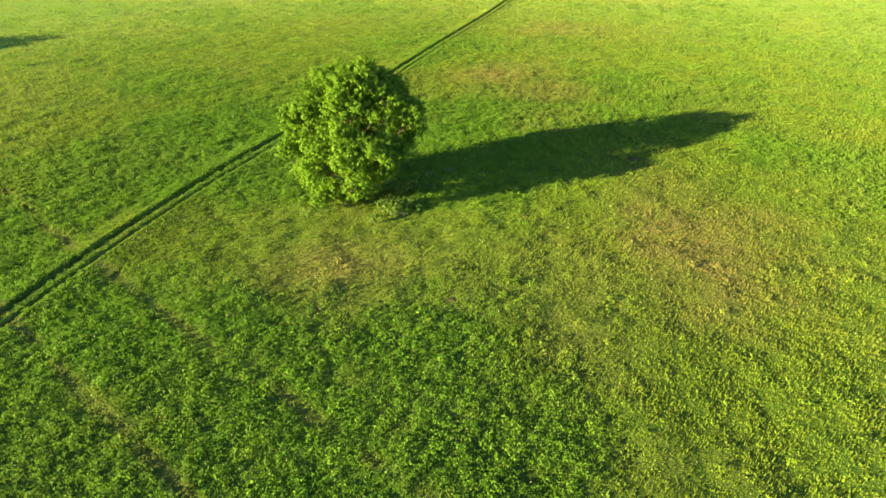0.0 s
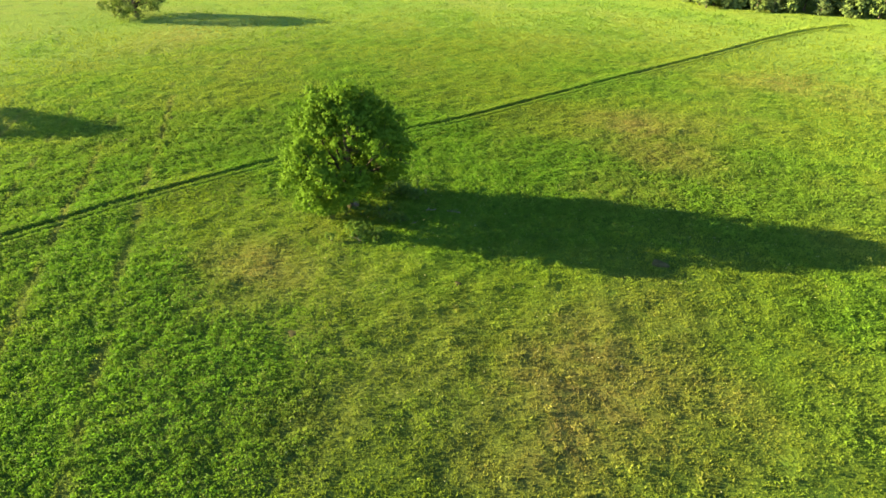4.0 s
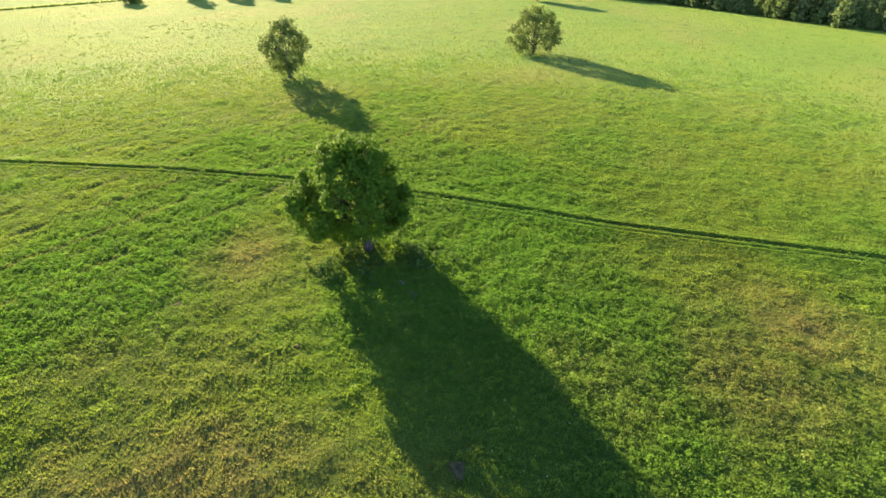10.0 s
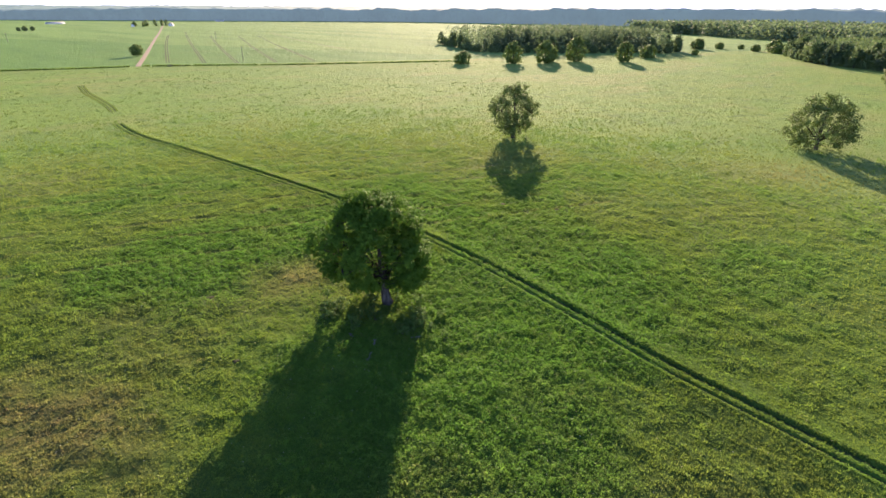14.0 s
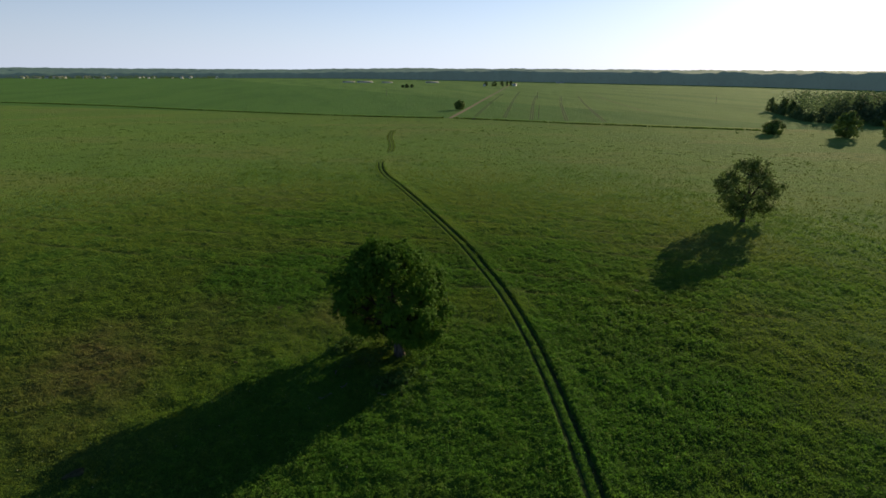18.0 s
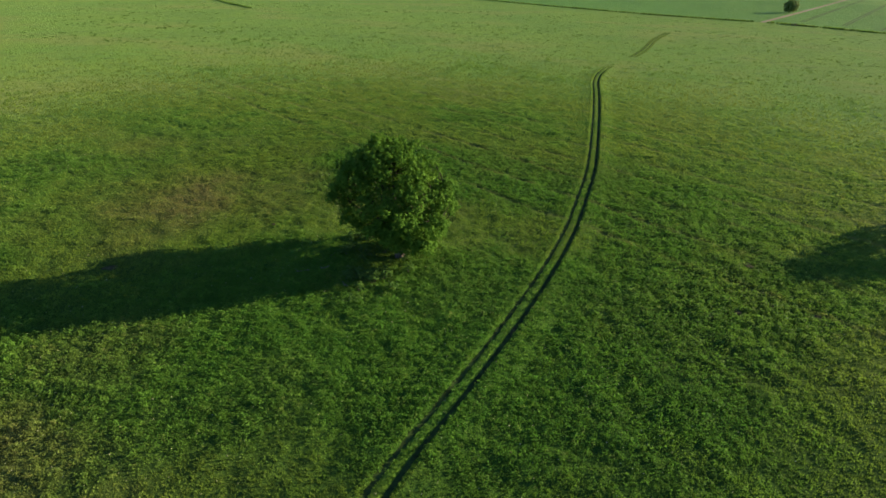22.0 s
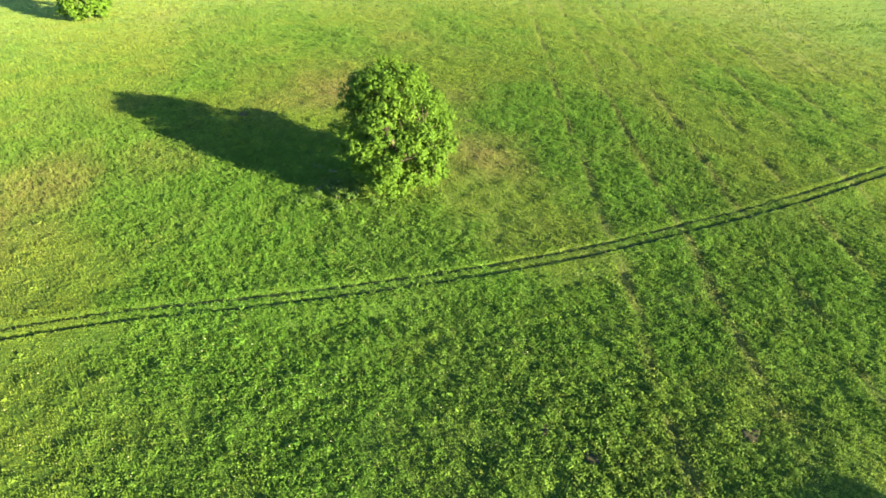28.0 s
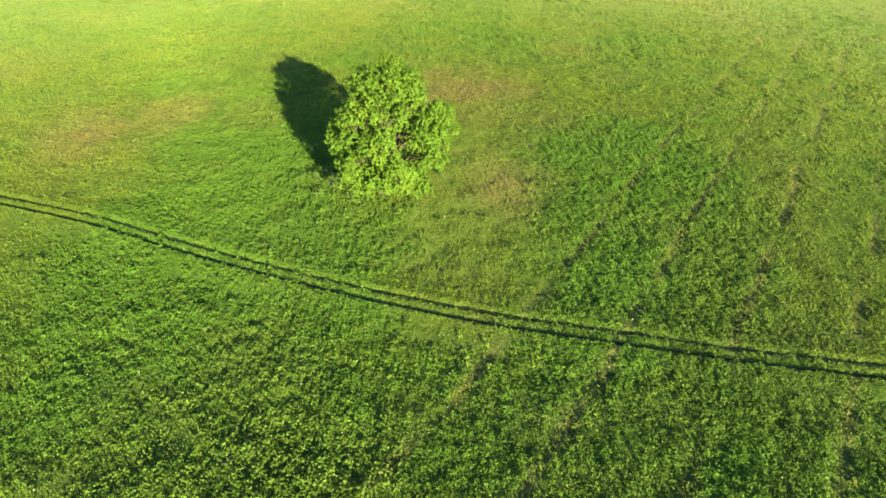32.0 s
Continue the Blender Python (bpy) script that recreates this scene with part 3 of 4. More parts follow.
def track_bank(lo, hi, k, name, label):
    """The sward beside or between the ruts, with its uneven shoulder."""
    off = np.linspace(0, 1, k) ** 1.6 * (hi - lo) + lo if abs(hi) > 1 else np.linspace(lo, hi, k)
    jag = (rough_at(np.arange(len(LINE)) * 0.33, np.full(len(LINE), lo), 1.0, 61, 3) - 0.5) * 0.55
    off = off[None] + jag[:, None] * np.sign(lo) * (np.abs(off[None]) < 2) * (abs(hi) > 1)
    xy = LINE[:, None, :] + normals_of(LINE)[:, None, :] * off[..., None]
    x, y = xy[..., 0].ravel(), xy[..., 1].ravel()
    z = rise(x, y) + (sward(LINE[:, 1], lo > 0)[:, None] * np.clip((np.abs(off) - 1.02 - jag[:, None]) / 0.28, 0, 1) * np.clip((4.2 - np.abs(off)) / 2.6, 0, 1) if abs(hi) > 1 else (0.19 * np.clip(sward(LINE[:, 1], False) * 8, 0, 1))[:, None] * (1 - np.abs(off / hi) ** 4)).ravel() + 0.015
    z += (rough_at(x, y, 0.5, 63, 2) - 0.5) * 0.10 * (np.abs(off).ravel() < 3.6) * (np.abs(off).ravel() > 1.1)
    i = (np.arange(len(LINE) - 1)[:, None] * k + np.arange(k - 1)[None]).ravel()
    i = i[y[i] > -157]
    f = np.stack([i, i + k, i + k + 1, i + 1], 1)
    tagged(new(name, mesh_of(name, np.stack([x, y, z], 1), f[:, ::-1] if hi > lo else f, M_GROUND, np.hstack([meadow(x, y), (1.0 if abs(hi) > 1 else 0.6) * thatch_shade_at(x, y)[:, None]]), True)), label, "grass", kind="structure")


LINE = np.stack([np.interp(np.arange(0, len(TRACK) - 1, 0.34), np.arange(len(TRACK)), TRACK[:, c]) for c in (0, 1)], 1)
track_bank(1.02, 4.3, 12, "track_shoulder", "grass standing beside the wheel ruts")
track_bank(-1.02, -4.3, 12, "track_shoulder", "grass standing beside the wheel ruts")
track_bank(-0.50, 0.50, 7, "track_middle", "low pressed grass between the wheel ruts")

ROAD = smooth_line([(-88, -372), (-130, -483), (-215, -710), (-330, -1015), (-425, -1270), (-560, -1640)], 12)
strip("dirt_road", ROAD, 1.7, M_ROAD, 0.10, "pale sandy farm road between the fields", "road", wander=0.3, cross=(0, 0.08, 0.05, 0.08, 0))
PALE = smooth_line([(-296, -420), (-370, -640), (-458, -868)], 12)
strip("pale_field_edge", PALE, 1.0, M_EDGE, 0.08, "pale bare strip along a field edge", "field edge", wander=0.8)
for k, (a, b) in enumerate([((-114, -389), (-292, -873)), ((-134, -372), (-359, -977)), ((-150, -352), (-330, -810)), ((-175, -340), (-355, -770)), ((-201, -327), (-380, -760))]):
    line = smooth_line([a, ((a[0] + b[0]) / 2 + 2, (a[1] + b[1]) / 2), b], 12)
    for s in (-1, 1):
        strip("tramline", line + normals_of(line) * 0.95 * s, 0.5, M_TRAM, 0.07, "tractor tramline through the green corn", "tramline", wander=0.6, seed=k)


def ditch(points, seed):
    line = smooth_line(points, 2.0)
    rng = np.random.default_rng(seed)
    k = rng.integers(0, len(line) - 1, len(line) * 8)
    p = line[k] + rng.normal(0, 0.45, (len(k), 2))
    tufts("ditch_sedge", p[:, 0], p[:, 1], rng.uniform(0.8, 1.5, len(k)), 5, "dark rank sedge along a field ditch", 0.8, width=0.5)


ditch([(505, -699), (272, -588), (121, -483), (15, -415), (-40, -388), (-84, -373)], 5)
ditch([(-92, -371), (-140, -338), (-175, -314), (-225, -288), (-290, -252)], 6)
ditch([(432, -439), (350, -370), (268, -310)], 8)


# ---- trees ----
def tube(points, radii, sides=9, seed=0):
    """Vertices and quads of a bent, tapering limb."""
    rng = np.random.default_rng(seed)
    p, out = np.array(points, float), []
    for i, c in enumerate(p):
        d = p[min(i + 1, len(p) - 1)] - p[max(i - 1, 0)]
        d /= np.linalg.norm(d)
        a = np.cross(d, (0.31, 0.95, 0.1))
        a /= np.linalg.norm(a)
        b = np.cross(d, a)
        t = np.linspace(0, 2 * np.pi, sides, endpoint=False)
        r = radii[i] * (1 + rng.uniform(-0.12, 0.12, sides))
        out.append(c + (np.cos(t) * r)[:, None] * a + (np.sin(t) * r)[:, None] * b)
    v = np.vstack(out)
    f = [(i * sides + j, i * sides + (j + 1) % sides, (i + 1) * sides + (j + 1) % sides, (i + 1) * sides + j) for i in range(len(p) - 1) for j in range(sides)]
    return v, np.array(f)


def leaves(centres, radii, n, size, rng, up=0.35, middle=(0, 0, 0), spray=14):
    """Leaf sprays on the outside of the clumps that make up a crown: corners, faces, and a tone for each spray."""
    w = radii ** 2
    m = max(1, n // spray)
    k = rng.choice(len(centres), m, p=w / w.sum())
    d = rng.normal(size=(m, 3))
    d /= np.linalg.norm(d, axis=1)[:, None]
    out = centres[k] - np.array(middle)
    out /= np.linalg.norm(out, axis=1)[:, None] + 1e-6
    d = d + out * 0.55
    d[:, 2] += 0.15
    d /= np.linalg.norm(d, axis=1)[:, None]
    q = centres[k] + d * (radii[k] * (0.35 + 1.15 * rng.beta(2.2, 2.6, m)))[:, None]
    tone = np.clip(rng.normal(0.5, 0.25, m), 0, 1)
    j = np.repeat(np.arange(m), spray)
    n = len(j)
    e = rng.normal(size=(n, 3))
    e /= np.linalg.norm(e, axis=1)[:, None]
    p = q[j] + (e * 0.8 + d[j] * 0.45) * (size * 2.6 * rng.uniform(0.2, 1.0, n))[:, None]
    nrm = d[j] * 0.7 + e * 0.45 + rng.normal(0, 0.3, (n, 3))
    nrm[:, 2] += up
    nrm /= np.linalg.norm(nrm, axis=1)[:, None]
    a = np.cross(nrm, rng.normal(size=(n, 3)))
    a /= np.linalg.norm(a, axis=1)[:, None]
    b = np.cross(nrm, a)
    s = (size * rng.uniform(0.6, 1.35, n))[:, None]
    v = np.stack([p - a * s, p - b * s * 0.62 + nrm * s * 0.18, p + a * s * 0.9 - nrm * s * 0.15, p + b * s * 0.62 + nrm * s * 0.18], 1).reshape(-1, 3)
    tone = np.repeat(tone[j], 4)
    return v, np.arange(4 * n).reshape(-1, 4), np.stack([tone, tone, tone], 1)


def twig_mesh(ends, paths, radius, rng, seed):
    """Thin branches from the nearest limb out to each clump of leaves."""
    along = np.vstack(paths)
    vs, fs, n = [], [], 0
    for i, c in enumerate(ends):
        d = np.linalg.norm(along - c, axis=1) + 1.5 * np.maximum(0, along[:, 2] - c[2])
        s = along[int(np.argmin(d))]
        mid = (s + c) / 2 + rng.normal(0, 0.12, 3) * np.linalg.norm(c - s)
        v, f = tube([s, mid, c], radius * np.array([1.0, 0.7, 0.25]), 4, seed + i)
        vs.append(v), fs.append(f + n)
        n += len(v)
    return mesh_of("branchwork", np.vstack(vs), np.vstack(fs), M_BRANCH)


def profile_oval(h, base, top, radius, low=0.35):
    """Crown radius at height h: widest at the share low of its height, a dome above."""
    u = (h - base) / (top - base)
    if u < low:
        return radius * max(0.0, 1 - ((low - u) / (low + 0.06)) ** 2) ** 0.55
    return radius * max(0.0, 1 - ((u - low) / (1.03 - low)) ** 2.05) ** 1.0


def bough_clumps(boughs, count, height, base, radius, clump, rng, low, lift, bias, squash, sway, inner):
    """Leaf clumps on the outside of the masses that the boughs carry."""
    cs, rs = [], []
    for i in range(boughs):
        a = i * 2.39996 + rng.uniform(-0.45, 0.45)
        mass = radius * rng.uniform(0.12, 0.31)
        foot = base + lift * (0.5 + 0.5 * math.cos(a - radians(SUN_TO)))
        share = ((i + rng.uniform(0, 1)) / boughs) ** 1.05
        z = foot + mass * 0.6 + (height - mass * 0.75 - foot - mass * 0.6) * share
        r = profile_oval(z, foot, height, radius, low) * (1 + bias[0] * math.cos(a - radians(bias[1]))) * rng.uniform(0.77, 1.10)
        q, u = max(0.0, r - mass * 0.95), (z - base) / (height - base)
        mid = np.array([q * math.cos(a) + sway[0] * u, q * math.sin(a) * squash + sway[1] * u, z])
        m = max(5, int(count / boughs * (mass / (0.215 * radius)) ** 2 * (1 - 0.3 * max(0.0, math.cos(a - radians(SUN_TO))))))
        d = rng.normal(size=(m, 3)) + np.array([0.6 * math.cos(a), 0.6 * math.sin(a), 0.25])
        d /= np.linalg.norm(d, axis=1)[:, None]
        cs.append(mid + d * (mass * rng.uniform(0.45, 0.95, m))[:, None] * np.array([1, 1, 0.8]))
        rs.append(clump * rng.uniform(0.5, 1.25, m))
    # the inner crown
    m = int(count * inner)
    a, u, z = rng.uniform(0, 6.283, m), np.sqrt(rng.uniform(0, 1, m)), rng.uniform(base + clump, height - 1.5 * clump, m)
    foot = base + lift * (0.5 + 0.5 * np.cos(a - radians(SUN_TO)))
    z = np.maximum(z, foot + clump)
    keep = rng.random(m) > 0.75 * np.clip(np.cos(a - radians(SUN_TO)), 0, 1) * u
    a, u, z, foot, m = a[keep], u[keep], z[keep], foot[keep], int(keep.sum())
    r = 0.78 * u * np.array([profile_oval(h, f, height, radius, low) for h, f in zip(z, foot)])
    cs.append(np.stack([r * np.cos(a) + sway[0] * z / height, r * np.sin(a) * squash + sway[1] * z / height, z], 1))
    rs.append(clump * rng.uniform(0.7, 1.2, m))
    return np.vstack(cs), np.concatenate(rs)


def make_tree(name, label, height, base, radius, n, size, clump, seed, material, low=0.4, trunk=0.5, fork=0.3, count=90, limbs=7, lift=0.0, group="", sway=(0, 0), squash=1.0, boughs=0, bias=(0.0, 0.0), inner=0.25, spray=14, twigs=0):
    """A tree: trunk, limbs and a crown of leaf clumps. lift: how much higher the crown ends on the shaded side."""
    rng = np.random.default_rng(seed)
    root = tagged(new(name), label, "tree", group)
    cs, rs = [], []
    phase = rng.uniform(0, 6.283, 4)
    shell = int(count * 0.72)
    for i in range(count):
        a = i * 2.39996 + rng.uniform(-0.35, 0.35) + phase[3]
        foot = base + lift * (0.5 + 0.5 * math.cos(a - radians(SUN_TO)))
        c = clump * rng.uniform(0.5, 1.35)
        share = (i + rng.uniform(0, 1)) / shell if i < shell else rng.uniform(0, 0.92)
        z = foot + c * 0.6 + (height - c * 0.8 - foot - c * 0.6) * share ** 1.08
        r = profile_oval(z, foot, height, radius, low) * (1 + 0.05 * math.sin(2 * a + phase[0]) + 0.06 * math.sin(3 * a + phase[1] + z * 0.35) + 0.07 * math.sin(5 * a + phase[2] - z * 0.6))
        r *= 1 + bias[0] * math.cos(a - radians(bias[1]))
        q = max(0.0, r - c * 0.9) * (rng.uniform(0.86, 1.05) if i < shell else rng.uniform(0.15, 0.85))
        u = (z - base) / (height - base)
        cs.append((q * math.cos(a) + sway[0] * u, q * math.sin(a) * squash + sway[1] * u, z))
        rs.append(c)
    cs, rs = np.array(cs), np.array(rs)
    if boughs:      # foliage gathered over the main boughs, with clefts between
        cs, rs = bough_clumps(boughs, count, height, base, radius, clump, rng, low, lift, bias, squash, sway, inner)
    # trunk, a little bent, and limbs out to the larger clumps
    hs = np.linspace(-0.25, height * 0.72, 9)
    bend = np.stack([np.sin(hs * 0.35 + phase[3]) * 0.14 * trunk * 2 + sway[0] * hs / height, np.cos(hs * 0.28 + phase[1]) * 0.12 * trunk * 2 + sway[1] * hs / height, hs], 1)
    bend[:, :2] -= bend[0, :2]
    rad = trunk * np.array([1.45, 1.02, 0.92, 0.82, 0.7, 0.55, 0.42, 0.28, 0.12])
    v, f = tube(bend, rad, 11, seed)
    part("trunk", mesh_of("trunk", v, f, M_BARK, smooth=True), root, "dark furrowed trunk")
    paths = [bend[2:]]
    far = np.argsort(-np.hypot(cs[:, 0], cs[:, 1]) - rng.uniform(0, 2, len(cs)))[:: max(1, len(cs) // (limbs * 2))][:limbs]
    for i in far:
        z0 = min(max(height * fork * rng.uniform(0.8, 1.5), 0.2 * cs[i][2]), cs[i][2] * 0.85)
        s = np.array([np.interp(z0, hs, bend[:, 0]), np.interp(z0, hs, bend[:, 1]), z0])
        e = cs[i] - s
        pts = [s + e * t + np.array([0, 0, math.sin(t * 3.14) * 0.5]) + rng.normal(0, 0.12, 3) * (t > 0) for t in (0, 0.25, 0.5, 0.75, 1)]
        paths.append(np.array(pts))
        v, f = tube(pts, trunk * np.array([0.42, 0.33, 0.24, 0.15, 0.06]), 7, seed + int(i))
        part("limb", mesh_of("limb", v, f, M_BRANCH, smooth=True), root)
    if twigs:
        tagged(part("branchwork", twig_mesh(cs[:: max(1, len(cs) // twigs)], paths, trunk * 0.11, rng, seed), root, "bare branches inside the crown"), kind="stuff")
    # smaller sprays fill the gaps between the clumps
    m = len(cs)
    k = rng.integers(0, m, m)
    fill = cs[k] * np.array([0.93, 0.93, 1.0]) + rng.normal(0, clump * 0.55, (m, 3))
    fill[:, 2] = np.clip(fill[:, 2], base + 0.5, height - clump * 0.6)
    cs, rs = np.vstack([cs, fill]), np.concatenate([rs, rng.uniform(0.45, 0.8, m) * clump])
    v, f, tone = leaves(cs, rs, n, size, rng, middle=(0, 0, base + (height - base) * 0.35), spray=spray)
    part("crown", mesh_of("crown", v, f, material, tone), root, "leafy crown of many sprays")
    return root


def stand(ob, x, y, turn=0.0, scale=1.0):
    ob.matrix_basis = pose(x, y, float(rise(x, y) + swell(np.array(float(x)), np.array(float(y)))), 0, 0, turn) @ Matrix.Diagonal((scale, scale, scale, 1))


oak = make_tree("oak_tree", "broad spreading oak standing alone in the meadow", 16.2, 0.6, 8.2, 230000, 0.105, 0.75, 4, M_OAK, low=0.40, trunk=0.55, fork=0.2, count=460, limbs=20, lift=3.3, squash=0.97, sway=(1.6, -1.2), boughs=56, inner=0.40, bias=(0.08, -50), spray=16, twigs=260)
stand(oak, -0.6, -0.3)
t2 = make_tree("field_oak", "tall rounded oak in the meadow", 17.2, 0.9, 9.0, 44000, 0.15, 1.0, 55, M_TREE, low=0.42, trunk=0.5, count=190, limbs=14, squash=0.68, lift=0.8, boughs=54, inner=0.2, spray=12, twigs=180)
stand(t2, -100, -56.5)
t3 = make_tree("spreading_willow", "spreading tree with thin open foliage in the meadow", 16.6, 0.5, 10.4, 46000, 0.17, 1.1, 6, M_TREE, low=0.36, trunk=0.5, count=170, fork=0.16, limbs=14, lift=0.3, boughs=64, inner=0.2, spray=12, twigs=160)
stand(t3, -158.5, 16)
t4 = make_tree("field_oak", "tall oak in the meadow before the wood", 15.0, 2.2, 6.6, 9000, 0.4, 1.3, 8, M_TREE, low=0.5, trunk=0.45, count=80)
stand(t4, -337, 11.8)
t5 = make_tree("field_oak", "rounded bright green oak in the upper meadow", 12.6, 0.6, 6.5, 14000, 0.3, 1.2, 9, M_OAK, low=0.4, trunk=0.45, count=90, boughs=34)
stand(t5, 114, 52.5)
t6 = make_tree("roadside_tree", "small dark tree beside the farm road", 9.0, 1.2, 5.0, 5000, 0.42, 1.1, 10, M_TREE, low=0.5, trunk=0.32, count=55)
stand(t6, -119, -470)

# bushes and small trees in a row before the wood
bush = make_tree("field_bush", "rounded field bush before the wood", 8.4, 0.2, 6.0, 4500, 0.5, 1.3, 12, M_TREE, low=0.4, trunk=0.25, count=40, limbs=4, group="bushes before the wood")
stand(bush, -272, -239)
round_tree = make_tree("round_field_tree", "rounded tree in the row before the wood", 15.5, 0.8, 6.8, 6000, 0.5, 1.5, 13, M_TREE, low=0.42, trunk=0.35, count=50, limbs=5, group="trees before the wood")
stand(round_tree, -303, -216)


def plant(ob, places, seed):
    rng = random.Random(seed)
    for x, y, s in places:
        copy = copy_thing(ob, pose(0, 0, 0))
        stand(copy, x, y, rng.uniform(0, 360), s)


plant(round_tree, [(-323, -201, 1.0), (-352, -192, 1.15), (-376, -163, 0.95), (-338, -206, 0.8)], 1)
plant(bush, [(-426, -168, 1.1), (-489, -153, 0.5), (-566, -181, 1.1), (-585, -166, 0.7), (-600, -150, 0.5), (-574, -128, 0.7), (-577, -112, 1.2), (-560, -106, 0.9)], 2)

# ---- woods ----
WOOD_KINDS = [make_tree("wood_tree", "leafy tree at the edge of a dense wood", h, b, r, 1500, 0.62, 1.3, 20 + i, m, low=lw, trunk=0.3, count=60, limbs=3, spray=7, group="trees along the wood's edge")
              for i, (h, b, r, lw, m) in enumerate([(16, 0.6, 5.0, 0.4, M_WOOD), (17.5, 0.8, 4.6, 0.45, M_PINE), (13.5, 0.3, 5.2, 0.4, M_BIRCH), (18.5, 1.5, 4.4, 0.5, M_WOOD), (9, 0.2, 4.6, 0.4, M_BIRCH)])]
for i, ob in enumerate(WOOD_KINDS):
    stand(ob, -420 - 9 * i, 16 - 8 * i)
EDGE = smooth_line([(60, 196), (8, 179), (-14, 171), (-38, 162), (-60, 172), (-120, 196), (-200, 199), (-249, 161), (-290, 129), (-345, 82), (-385, 40), (-430, 0), (-480, -60), (-545, -92)], 6.2)
EDGE_N = normals_of(EDGE)
GROVE = smooth_line([(-432, -420), (-400, -365), (-372, -312), (-392, -276), (-440, -225), (-500, -178), (-560, -215)], 6.5)
GROVE_N = normals_of(GROVE)


def wood_edge(line, nrm, side, seed, rows):
    rng = random.Random(seed)
    for row in range(rows):
        for k in range(len(line)):
            w = WOOD_KINDS[4 if row == 0 and rng.random() < 0.45 else rng.randrange(4)]
            p = line[k] + nrm[k] * side * (row * 6.0 + rng.uniform(-1.5, 2.5)) + np.array([rng.uniform(-2, 2), rng.uniform(-2, 2)])
            copy = copy_thing(w, pose(0, 0, 0))
            stand(copy, p[0], p[1], rng.uniform(0, 360), rng.uniform(0.75, 1.1) * (0.82 if row == 0 else 0.98))


wood_edge(EDGE, EDGE_N, -1, 1, 2)
wood_edge(GROVE, GROVE_N, 1, 2, 1)


def canopy(name, x, y, top, radius, n, size, material, label, seed, depth=9.0):
    """The treetops of a wood: leaf sprays on a dome for every tree."""
    rng = np.random.default_rng(seed)
    m = len(x)
    base = rise(x, y)
    k = np.repeat(np.arange(m), n)
    a, u = rng.uniform(0, 6.283, m * n), np.sqrt(rng.uniform(0, 1, m * n))
    r = radius[k] * u
    z = base[k] + top[k] - depth * u ** 2.2 - rng.uniform(0, 1.5, m * n)
    p = np.stack([x[k] + r * np.cos(a), y[k] + r * np.sin(a), z], 1)
    nrm = np.stack([np.cos(a) * u, np.sin(a) * u, 1.1 - 0.7 * u], 1) + rng.normal(0, 0.45, (m * n, 3))
    nrm /= np.linalg.norm(nrm, axis=1)[:, None]
    t = np.cross(nrm, rng.normal(size=(m * n, 3)))
    t /= np.linalg.norm(t, axis=1)[:, None]
    b = np.cross(nrm, t)
    s = (size * rng.uniform(0.6, 1.3, m * n))[:, None]
    v = np.stack([p - t * s, p - b * s * 0.7 + nrm * s * 0.2, p + t * s, p + b * s * 0.7 + nrm * s * 0.2], 1).reshape(-1, 3)
    me = mesh_of(name, v, np.arange(4 * m * n).reshape(-1, 4), material)
    return tagged(new(name, me), label, "woodland", kind="stuff")


def inside(line, nrm, side, depth, spacing, seed, start=9.0):
    """Places behind a wood's edge, denser at the front."""
    rng = np.random.default_rng(seed)
    n = int(len(line) * 6.2 * (depth - start) / spacing ** 2)
    k = rng.integers(0, len(line) - 1, n)
    p = line[k] + nrm[k] * (side * rng.uniform(start, depth, n))[:, None] + rng.uniform(-4, 4, (n, 2))
    return p[:, 0], p[:, 1]


x, y = inside(EDGE, EDGE_N, -1, 150, 6.0, 3)
rng = np.random.default_rng(4)
canopy("wood_canopy", x, y, rng.uniform(13, 19, len(x)), rng.uniform(3.2, 5.2, len(x)), 62, 0.7, M_WOOD, "treetops of the dense mixed wood", 5, 13.0)
x, y = inside(GROVE, GROVE_N, 1, 170, 6.0, 6)
canopy("grove_canopy", x, y, rng.uniform(17, 23, len(x)), rng.uniform(3.2, 5.0, len(x)), 62, 0.72, M_PINE, "dark treetops of the grove beyond the meadow", 7, 17.0)


def belt(name, points, depth, top, spacing, n, size, material, label, seed, side=1):
    line = smooth_line(points, 40)
    nrm = normals_of(line)
    rng = np.random.default_rng(seed)
    length = np.linalg.norm(np.diff(line, axis=0), axis=1).sum()
    m = int(length * depth / spacing ** 2)
    k = rng.integers(0, len(line) - 1, m)
    p = line[k] + (line[k + 1] - line[k]) * rng.uniform(0, 1, (m, 1)) + nrm[k] * (side * depth * rng.uniform(0, 1, m) ** 1.5)[:, None]
    canopy(name, p[:, 0], p[:, 1], rng.uniform(0.9, 1.05, m) * top, np.full(m, spacing * 0.75), n, size, material, label, seed + 1, top * 0.95)


belt("middle_wood", [(-1020, -500), (-925, -350), (-860, -250), (-805, -165), (-740, -90), (-660, -20), (-600, 40)], 330, 20, 12, 26, 2.1, M_PINE, "dark wood beyond the far fields", 30, 1)


